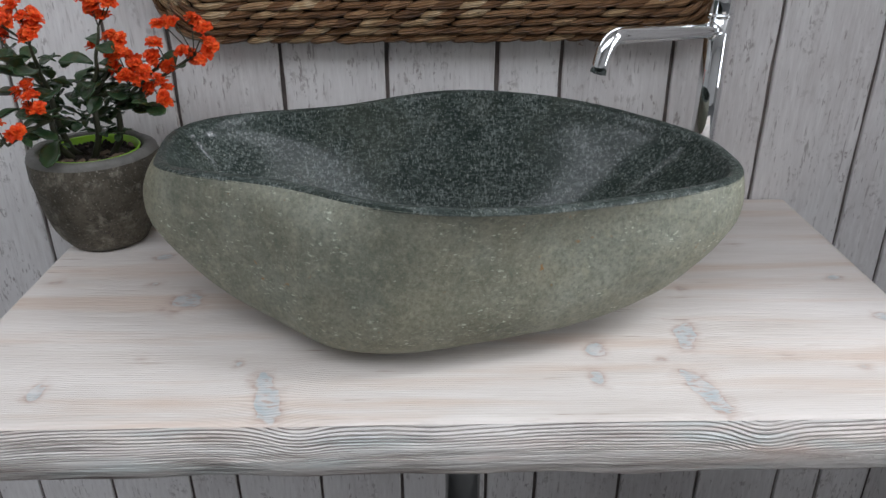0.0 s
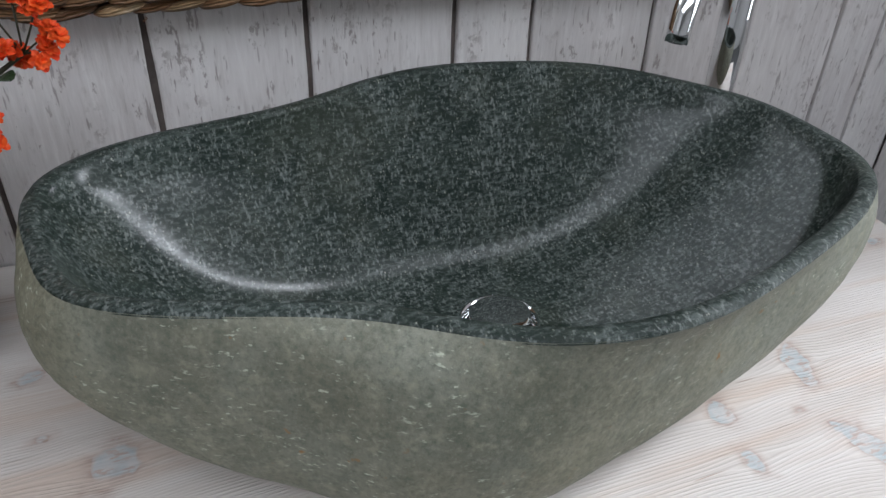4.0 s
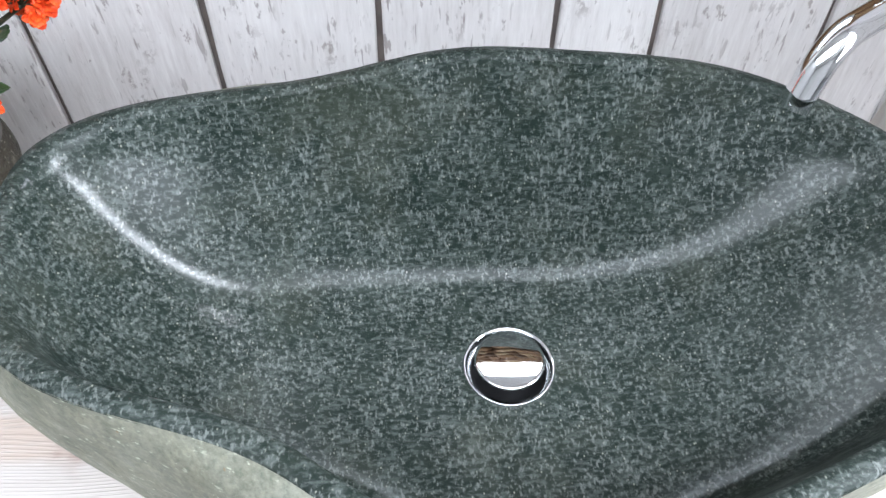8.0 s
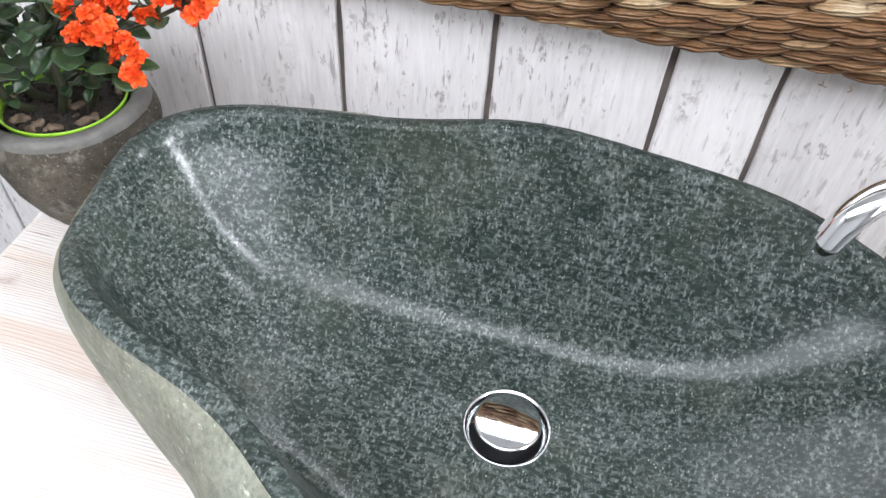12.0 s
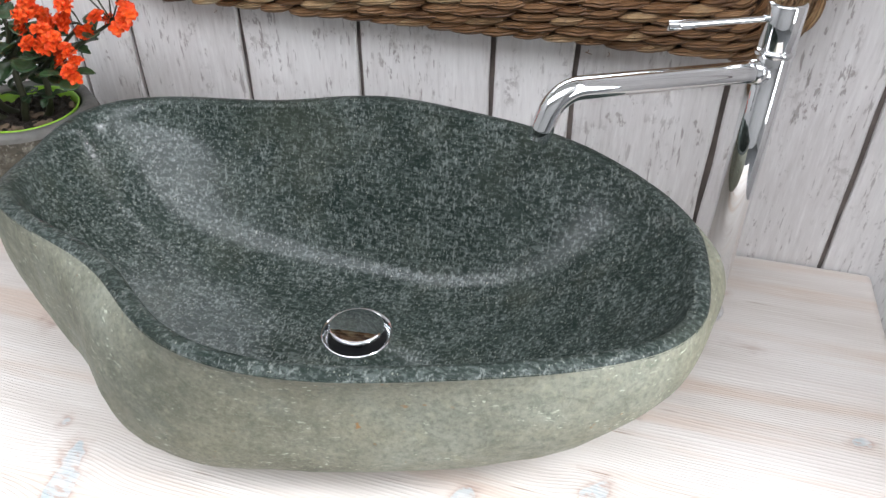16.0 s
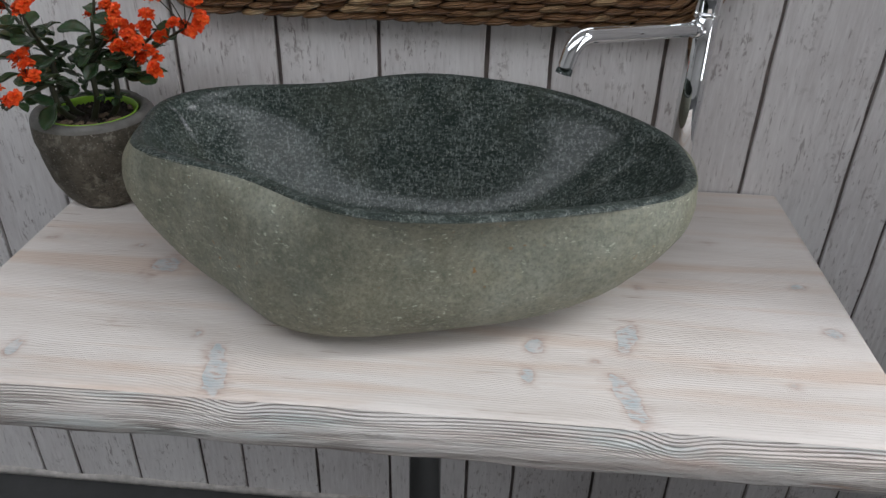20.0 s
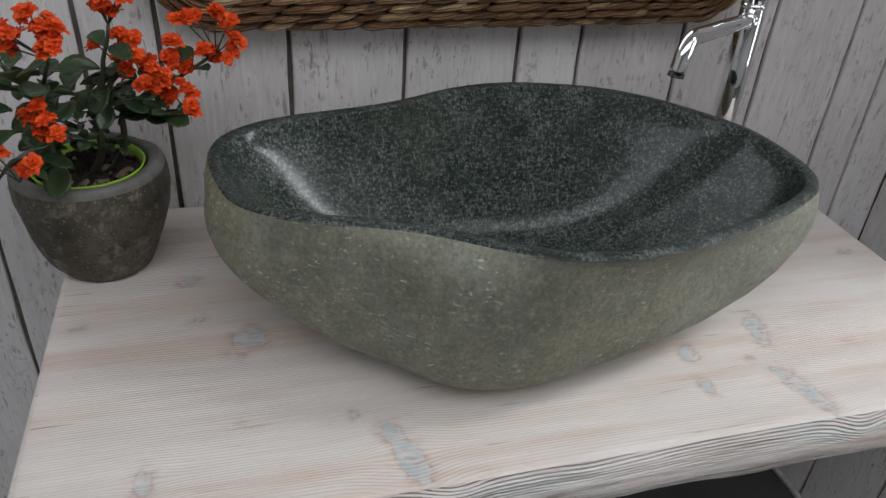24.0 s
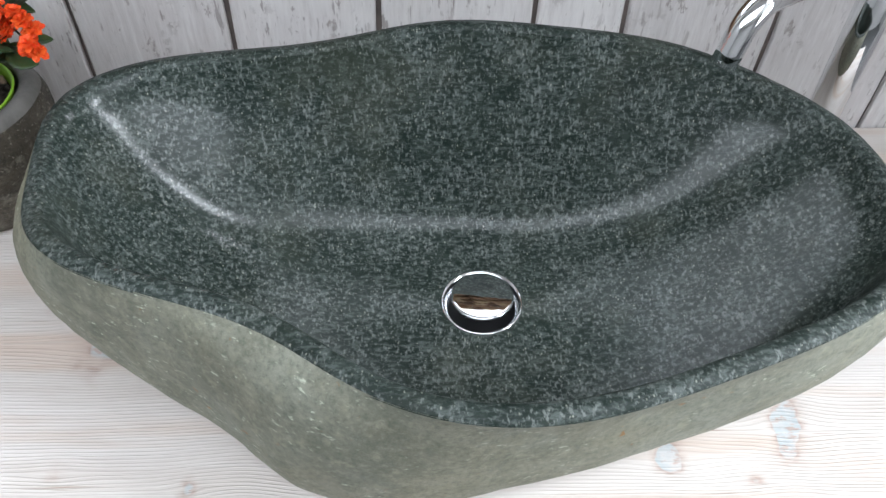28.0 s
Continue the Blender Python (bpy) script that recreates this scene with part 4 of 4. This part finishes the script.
def make_mirror():
    x0, x1, z0, z1 = -0.362, 0.366, TOP + 0.232, TOP + 0.232 + 0.60
    frame_ = thing("wall_mirror", "wall mirror in a wide frame of twisted brown rope", "mirror", (0, 0, 0))
    loops, row = 9, 0.0106
    part("backing_board", box(x0 + 0.02, x1 - 0.02, -0.018, -0.006, z0 + 0.02, z1 - 0.02, 0.004), BACKING, frame_)
    inset = loops * row - 0.004
    part("mirror_glass", box(x0 + inset, x1 - inset, -0.024, -0.0185, z0 + inset, z1 - inset), MIRROR, frame_, "clear mirror glass", smooth=False)
    rnd = random.Random(4)
    for k in range(loops):
        off = row * (k + 0.5)
        corner = max(0.012, 0.075 - off)
        xa, xb, za, zb = x0 + off, x1 - off, z0 + off, z1 - off
        # the loop's middle line, walked at even steps
        line = []
        for cx, cz, a0 in ((xb - corner, za + corner, -90), (xb - corner, zb - corner, 0), (xa + corner, zb - corner, 90), (xa + corner, za + corner, 180)):
            for i in range(13):
                a = radians(a0 + 90 * i / 12)
                line.append(Vector((cx + corner * math.cos(a), 0, cz + corner * math.sin(a))))
        line.append(line[0].copy())
        lengths = [0.0]
        for p, q in zip(line, line[1:]):
            lengths.append(lengths[-1] + (q - p).length)
        total = lengths[-1]
        steps = int(total / 0.0042)
        base_y = -0.030 - 0.020 * math.sin(math.pi * min(1.0, (k + 0.5) / loops) * 0.9)
        bm = bmesh.new()
        coords = []
        mids, outs = [], []
        seg = 0
        for i in range(steps):
            s = total * i / steps
            while lengths[seg + 1] < s:
                seg += 1
            f = (s - lengths[seg]) / (lengths[seg + 1] - lengths[seg])
            mids.append(line[seg].lerp(line[seg + 1], f))
            t = (line[seg + 1] - line[seg]).normalized()
            outs.append(Vector((t.z, 0, -t.x)))
        # plump turns of twisted leaf, one behind the other, each from the row's one side to the other
        turns = round(total / 0.0290)
        n, reach = 9, 15
        for turn in range(turns):
            start = (turn + 0.42 * (k % 2) + 0.20 * rnd.uniform(-1, 1)) * total / turns
            long, fat = 0.046 * rnd.uniform(0.85, 1.15), rnd.uniform(0.88, 1.14)
            twist = rnd.uniform(-0.6, 0.6)
            rings = []
            for i in range(reach):
                u = i / (reach - 1)
                s = start + long * (u - 0.5)
                at = int(round(s / total * steps)) % steps
                p, o = mids[at], outs[at]
                f = s / total * steps - round(s / total * steps)
                p = p.lerp(mids[(at + 1) % steps], f) if f > 0 else p.lerp(mids[at - 1], -f)
                across = 0.0064 * (u - 0.5) + 0.0008 * noise.noise((s * 30, k, 3))
                swell = (4 * u * (1 - u)) ** 0.55
                thick = (0.0008 + 0.0044 * swell) * fat * (1 + 0.12 * noise.noise((s * 90, k * 5.1, turn)))
                centre = p - o * across + Vector((0, base_y - 0.0040 * swell + 0.0022, 0))
                ring = []
                for m in range(n):
                    a = 2 * math.pi * m / n + twist * u
                    lump = 1 + 0.10 * math.sin(3 * a + turn)
                    ring.append(bm.verts.new(centre + o * math.cos(a) * thick * lump + Vector((0, math.sin(a) * thick * lump, 0))))
                    coords.append((s, a))
                rings.append(ring)
            for a, b in zip(rings, rings[1:]):
                for m in range(n):
                    bm.faces.new((a[m], a[(m + 1) % n], b[(m + 1) % n], b[m]))
        # dark tube behind the turns, filling the gaps between them
        core = []
        for i in range(0, steps, 3):
            core.append([mids[i] + outs[i] * math.cos(x) * 0.0042 + Vector((0, base_y + 0.004 + 0.0042 * math.sin(x), 0)) for x in (0, 1.57, 3.14, 4.71)])
        inner, _ = grid_mesh(core + [core[0]], True)
        part("core_cord", inner, BACKING, frame_)
        bmesh.ops.recalc_face_normals(bm, faces=bm.faces[:])
        ob = part("rope", bm, ROPE, frame_)
        add_attribute(ob.data, "along", [c[0] for c in coords])
        add_attribute(ob.data, "across", [c[1] for c in coords])
    # loose fibre ends
    for k in range(7):
        s = rnd.uniform(x0 + 0.05, x1 - 0.05)
        z = z0 + rnd.choice((0.001, 0.014, 0.030, 0.055))
        p = Vector((s, -0.047, z))
        pts = [p + Vector((rnd.uniform(-0.002, 0.002) * i, -0.002 * math.sin(i), -0.0018 * i * rnd.uniform(0.4, 1.0))) for i in range(4)]
        part("fibre", sweep(pts, 0.00035, 5), ROPE, frame_)


make_mirror()

# ---- the plant ----
POT_AT = Vector((-0.434, -0.112, TOP))


def make_pot():
    pot = thing("stone_flower_pot", "round rough brown-grey stone flower pot on the board", "flower pot", tuple(POT_AT))
    def rough(bm):
        for v in bm.verts:
            r = math.hypot(v.co.x, v.co.y)
            if r > 0.02 and v.co.z > 0.001:
                d = 0.0030 * noise.noise(v.co * 20) + 0.0012 * noise.noise(v.co * 60)
                v.co += Vector((v.co.x, v.co.y, 0)).normalized() * d + Vector((0, 0, 0.4 * d if v.co.z > 0.1 else 0))
        return bm

    profile = [(0.0, 0.0), (0.040, 0.0), (0.0475, 0.003), (0.056, 0.016), (0.0665, 0.042), (0.0740, 0.070), (0.0772, 0.092), (0.0768, 0.106), (0.0748, 0.1165)]
    fine = []
    for (r0, z0), (r1, z1) in zip(profile, profile[1:]):
        m = 3 if abs(z1 - z0) > 0.012 else 1
        fine += [(r0 + (r1 - r0) * i / m, z0 + (z1 - z0) * i / m) for i in range(m)]
    fine.append(profile[-1])
    part("body", rough(lathe(fine, 72)), POT, pot)
    part("rim", rough(lathe([(0.0748, 0.1165), (0.0735, 0.1205), (0.0712, 0.1240), (0.0680, 0.1252), (0.0635, 0.1246), (0.0602, 0.1225), (0.0585, 0.116), (0.0570, 0.085), (0.0, 0.083)], 72)), POT_RIM, pot, "smooth worn grey rim")
    liner = thing("liner_pot", "bright lime green plastic nursery pot inside the stone pot", "nursery pot", tuple(POT_AT + Vector((0, 0, 0.084))))
    bm = lathe([(0.044, 0.0), (0.0545, 0.034), (0.0562, 0.037), (0.0555, 0.0385), (0.0538, 0.0372), (0.052, 0.030), (0.044, 0.001), (0.0, 0.0008)], 64)
    part("wall", bm, LIME, liner)
    soil = thing("potting_soil", "dark soil with bark chips in the nursery pot", "soil", tuple(POT_AT + Vector((0, 0, 0.108))), kind="stuff")
    rings = [(0.0, 0.006)] + [(0.0522 * k / 9, 0.006 - 0.003 * (k / 9) ** 2) for k in range(1, 10)]
    bm = lathe(rings, 48)
    for v in bm.verts:
        v.co.z += 0.004 * noise.noise(v.co * 70) + 0.002 * noise.noise(v.co * 190)
    part("surface", bm, SOIL, soil)
    rnd = random.Random(11)
    chips = bmesh.new()
    for k in range(260):
        a, r = rnd.uniform(0, 2 * math.pi), 0.050 * math.sqrt(rnd.random())
        s = rnd.uniform(0.0015, 0.0036)
        m = Matrix.Translation((r * math.cos(a), r * math.sin(a), 0.0055)) @ Euler([rnd.uniform(0, 6) for _ in range(3)]).to_matrix().to_4x4() @ Matrix.Diagonal((s * 1.6, s, s * 0.7, 1))
        bmesh.ops.create_icosphere(chips, subdivisions=1, radius=1.0, matrix=m)
    tagged(part("crumbs", chips, SOIL, soil, smooth=False), kind="stuff")
    for k in range(9):
        a, r = rnd.uniform(0, 2 * math.pi), 0.047 * math.sqrt(rnd.random())
        s = rnd.uniform(0.0028, 0.0054)
        m = Matrix.Translation((r * math.cos(a), r * math.sin(a), 0.0075)) @ Euler([rnd.uniform(-0.5, 0.5), rnd.uniform(-0.5, 0.5), rnd.uniform(0, 6)]).to_matrix().to_4x4() @ Matrix.Diagonal((s * 1.5, s, s * 0.6, 1))
        bm = bmesh.new()
        bmesh.ops.create_icosphere(bm, subdivisions=2, radius=1.0, matrix=m)
        for v in bm.verts:
            v.co += v.normal * 0.0030 * noise.noise(v.co * 200)
        part("bark_chip", bm, BARK, soil)
    for x, y, long, wide, turn in ((0.016, -0.036, 0.0085, 0.0068, 0.3), (-0.018, -0.034, 0.0080, 0.0070, 1.2), (0.034, -0.020, 0.0135, 0.0048, 0.8), (0.040, -0.012, 0.0080, 0.0050, 2.2), (-0.002, -0.044, 0.0070, 0.0045, 0.1)):
        bm = bmesh.new()
        bmesh.ops.create_icosphere(bm, subdivisions=3, radius=1.0, matrix=Matrix.Translation((x, y, 0.0085)) @ Matrix.Rotation(turn, 4, "Z") @ Matrix.Diagonal((long * 0.8, wide * 0.75, 0.0036, 1)))
        for v in bm.verts:
            v.co += v.normal * (0.0030 * noise.noise(v.co * 130) + 0.0014 * noise.noise(v.co * 300))
        part("bark_chip", bm, BARK, soil, "large pale bark chip")


make_pot()


def leaf_mesh(length, width, seed):
    """A fleshy leaf along +x, widest past its middle, with a toothed edge, folded at the midrib and bent."""
    rows = []
    nu, nv = 20, 6
    bend, fold = 0.15 + 0.16 * (seed % 3), 0.14 + 0.10 * (seed % 2)
    for i in range(nu + 1):
        u = i / nu
        half = width * 0.5 * (math.sin(math.pi * u ** 1.45) ** 0.70 + 0.10 * (1 - u) ** 3 + 0.015)
        tooth = 1 + 0.13 * (abs((u * 6.5) % 1.0 - 0.5) * 2 - 0.5) * (0.35 < u < 0.98)
        row = []
        for j in range(-nv // 2, nv // 2 + 1):
            v = j / (nv / 2)
            z = fold * width * abs(v) ** 1.3 * math.sin(math.pi * u) - bend * length * u * u + 0.07 * length * noise.noise((u * 2.4, v * 1.2, seed * 3.7))
            row.append((length * u, half * v * (tooth if abs(v) > 0.9 else 1.0), z))
        rows.append(row)
    bm, _ = grid_mesh(rows)
    ext = bmesh.ops.extrude_face_region(bm, geom=bm.faces[:])
    for v in [g for g in ext["geom"] if isinstance(g, bmesh.types.BMVert)]:
        v.co.z -= 0.0012
    bmesh.ops.recalc_face_normals(bm, faces=bm.faces[:])
    return bm


def bloom_mesh(seed):
    """A double floret: three whorls of small rounded petals, opening along +z."""
    rnd = random.Random(seed)
    bm = bmesh.new()
    for whorl, (count, length, tilt) in enumerate(((6, 0.0088, 0.12), (6, 0.0078, 0.55), (5, 0.0060, 1.05))):
        spin = rnd.uniform(0, 6)
        for k in range(count):
            a = spin + 2 * math.pi * k / count + rnd.uniform(-0.15, 0.15)
            d, side = Vector((math.cos(a), math.sin(a), 0)), Vector((-math.sin(a), math.cos(a), 0))
            lean, size = tilt + rnd.uniform(-0.15, 0.15), length * rnd.uniform(0.85, 1.1)
            rows = []
            for u, w in ((0.0, 0.10), (0.40, 0.30), (0.75, 0.36), (1.0, 0.13)):
                out = d * (u * size * math.cos(lean)) + Vector((0, 0, u * size * math.sin(lean) - 0.25 * size * u * u + 0.0008 * whorl))
                rows.append([bm.verts.new(out + side * (w * size * f) + Vector((0, 0, 0.16 * size * abs(f) * u))) for f in (-1, 0, 1)])
            for r0, r1 in zip(rows, rows[1:]):
                for j in range(2):
                    bm.faces.new((r0[j], r0[j + 1], r1[j + 1], r1[j]))
    bmesh.ops.create_icosphere(bm, subdivisions=1, radius=0.0022, matrix=Matrix.Translation((0, 0, -0.0004)))
    return bm


# flower heads: middle (x, y, height over the board), then the blooms beside it (across, up)
HEADS = (
    ((-0.386, -0.120, 0.247), ((-0.0185, 0.0015), (0.0025, 0.011), (0.0136, 0.005), (0.001, -0.008), (0.011, -0.008))),
    ((-0.361, -0.141, 0.224), ((-0.0086, 0.016), (-0.016, 0.001), (0.004, -0.009), (0.016, -0.0076), (0.007, 0.001), (-0.006, -0.008))),
    ((-0.295, -0.104, 0.252), ((-0.0286, 0.018), (-0.015, 0.020), (0.002, 0.0227), (0.016, 0.013), (0.021, -0.0044), (0.016, -0.017), (-0.0015, -0.026), (-0.011, -0.013))),
    ((-0.327, -0.112, 0.250), ((-0.0065, -0.0007), (-0.009, -0.0155), (0.001, -0.025), (-0.030, -0.0217))),
    ((-0.326, -0.140, 0.202), ((0.001, 0.0067), (0.002, -0.0094), (-0.013, -0.001))),
    ((-0.445, -0.213, 0.211), ((-0.003, 0.011), (0.004, 0.0025), (-0.0035, -0.011), (0.0065, -0.0136), (-0.010, 0.0))),
    ((-0.470, -0.228, 0.183), ((-0.014, 0.002), (-0.022, -0.004), (0.015, -0.004), (0.006, -0.010))),
    ((-0.388, -0.134, 0.291), ((-0.003, 0.0), (-0.007, -0.004), (0.002, -0.0086), (0.013, 0.010), (0.018, 0.006), (-0.003, 0.0090))),
    ((-0.427, -0.216, 0.287), ((-0.006, 0.0025), (0.0075, 0.0075), (0.005, -0.0025), (0.0, -0.0136), (-0.007, 0.020), (-0.026, 0.004), (-0.032, -0.008), (-0.040, 0.010))),
    ((-0.500, -0.140, 0.285), ((-0.012, 0.0), (0.004, 0.010), (0.014, -0.004), (-0.002, -0.012), (-0.022, 0.008))))
# where the stems bend: rising from the soil at the first place to the node, and the heads that they carry
STEMS = (
    ((0.012, 0.004), (0.040, 0.000, 0.060), (2, 3, 4)),
    ((-0.004, -0.006), (0.020, -0.016, 0.075), (0, 1, 7)),
    ((-0.016, 0.002), (-0.022, -0.040, 0.058), (5, 6)),
    ((-0.012, 0.012), (-0.026, -0.020, 0.085), (8, 9)))


def curve_points(a, b, c, n, seed):
    pts = []
    for i in range(n + 1):
        u = i / n
        wob = Vector((noise.noise((u * 4, seed, 0)), noise.noise((u * 4, seed, 4)), 0)) * 0.0022
        pts.append(a * (1 - u) ** 2 + b * 2 * u * (1 - u) + c * u * u + wob * (4 * u * (1 - u)))
    return pts


def make_plant():
    plant = thing("flowering_kalanchoe", "potted plant with dark fleshy leaves and orange flower heads", "plant", tuple(POT_AT + Vector((0, 0, 0.112))))
    o = Vector(plant.location)
    rnd = random.Random(21)
    sizes = ((0.040, 0.028), (0.036, 0.024), (0.030, 0.022), (0.046, 0.032), (0.024, 0.016))
    leaves = [mesh_from("leaf", leaf_mesh(l, w, n), LEAF) for n, (l, w) in enumerate(sizes)]
    blooms = [mesh_from("bloom", bloom_mesh(50 + n), PETAL, smooth=False) for n in range(5)]

    def put_leaf(p, yaw, pitch, roll, size, which):
        ob = new("leaf", leaves[which])
        ob.parent = plant
        ob.matrix_basis = Matrix.Translation(p) @ Euler((roll, pitch, yaw), "XYZ").to_matrix().to_4x4() @ Matrix.Scale(size, 4)

    def leaf_ring(p, count, size, turn):
        """A whorl of leaves at a node, opening away from the stem."""
        for k in range(count):
            yaw = turn + 2 * math.pi * k / count + rnd.uniform(-0.35, 0.35)
            put_leaf(p + Vector((math.cos(yaw), math.sin(yaw), 0)) * 0.003, yaw, rnd.uniform(-0.75, 0.30), rnd.uniform(-0.4, 0.4), size * rnd.uniform(0.75, 1.1), rnd.randrange(4))

    for n, (foot, node, heads) in enumerate(STEMS):
        root, knee = Vector((foot[0], foot[1], -0.006)), Vector(node)
        out = Vector((knee.x - root.x, knee.y - root.y, 0))
        pts = curve_points(root, root + out * 1.05 + Vector((0, 0, 0.012)), knee, 12, n)
        part("stem", sweep(pts, lambda u: 0.0046 - 0.0014 * u, 10), STEM, plant, "thick woody brown stem")
        for i, size in ((8, 0.45), (12, 0.65)):
            leaf_ring(pts[i], 3, size, rnd.uniform(0, 6))
        for h in heads:
            (x, y, z), places = HEADS[h]
            tip = Vector((x, y, TOP + z)) - o
            below = tip - Vector((0, 0, 0.020))
            mid = knee.lerp(below, 0.5) + Vector((out.x * 0.12, out.y * 0.12, 0.002))
            branch = curve_points(knee, mid, below, 12, n * 7 + h)
            part("stem", sweep(branch, lambda u: 0.0030 - 0.0014 * u, 8), STEM, plant)
            for i, size in ((3, 0.72), (6, 0.78), (9, 0.6)):
                leaf_ring(branch[i], 2, size, rnd.uniform(0, 6))
            stalks = bmesh.new()
            spots = []
            for across, up in places:
                p = tip + Vector((across, rnd.uniform(-0.008, 0.008), up))
                spots.append(p)
                sweep([branch[-1], branch[-1].lerp(p, 0.55) + Vector((0, 0.002, -0.001)), p], 0.0008, 6, into=stalks)
            head = part("flower_stalk", stalks, STEM, plant, "thin stalks carrying orange blooms")
            for p in spots:
                for k in range(3):
                    aim = (p - branch[-1]).normalized() * 0.7 + Vector((rnd.uniform(-0.5, 0.5), rnd.uniform(-0.9, 0.0), rnd.uniform(0.1, 0.8)))
                    ob = new("bloom", rnd.choice(blooms))
                    ob.parent = head
                    shift = Vector((0, 0, 0)) if k == 0 else Vector((rnd.uniform(-1, 1), rnd.uniform(-1, 1), rnd.uniform(-1, 1))) * 0.0070
                    ob.matrix_basis = Matrix.Translation(p + shift) @ Vector((0, 0, 1)).rotation_difference(aim.normalized()).to_matrix().to_4x4() @ Matrix.Rotation(rnd.uniform(0, 6), 4, "Z") @ Matrix.Scale(rnd.uniform(0.95, 1.15) * (1.0 if k == 0 else 0.85), 4)
    # the dense middle of the bush
    for k in range(30):
        v = Vector((rnd.gauss(0, 1), rnd.gauss(0, 1), rnd.gauss(0, 1))).normalized() * rnd.random() ** 0.4
        p = Vector((0.000 + v.x * 0.042, -0.012 + v.y * 0.036, 0.088 + v.z * 0.055))
        put_leaf(p, math.atan2(v.y, v.x) + rnd.uniform(-0.7, 0.7), rnd.uniform(-0.8, 0.4), rnd.uniform(-0.5, 0.5), rnd.uniform(0.45, 0.8), rnd.randrange(5))
    for k in range(34):
        a = rnd.uniform(0, 6.28)
        r = 0.034 * math.sqrt(rnd.random())
        put_leaf(Vector((r * math.cos(a), 0.006 + r * math.sin(a), rnd.uniform(0.030, 0.085))), a + rnd.uniform(-0.7, 0.7), rnd.uniform(-0.9, 0.3), rnd.uniform(-0.5, 0.5), rnd.uniform(0.5, 0.8), rnd.randrange(5))
    # big leaves that reach out and one that hangs over the pot's rim
    for x, y, h, yaw, pitch, size, which in ((-0.470, -0.160, 0.222, 3.6, -0.35, 1.0, 3), (-0.478, -0.165, 0.205, 3.2, 0.05, 0.95, 3), (-0.462, -0.170, 0.230, 4.3, -0.7, 0.95, 3), (-0.455, -0.175, 0.190, 4.7, -0.1, 0.85, 0), (-0.470, -0.180, 0.190, 3.7, 0.1, 0.95, 0), (-0.446, -0.166, 0.150, 4.5, 0.55, 0.95, 0), (-0.440, -0.160, 0.205, 4.9, -0.2, 1.0, 3)):
        put_leaf(Vector((x, y, TOP + h)) - o, yaw, pitch, 0.1, size, which)


make_plant()
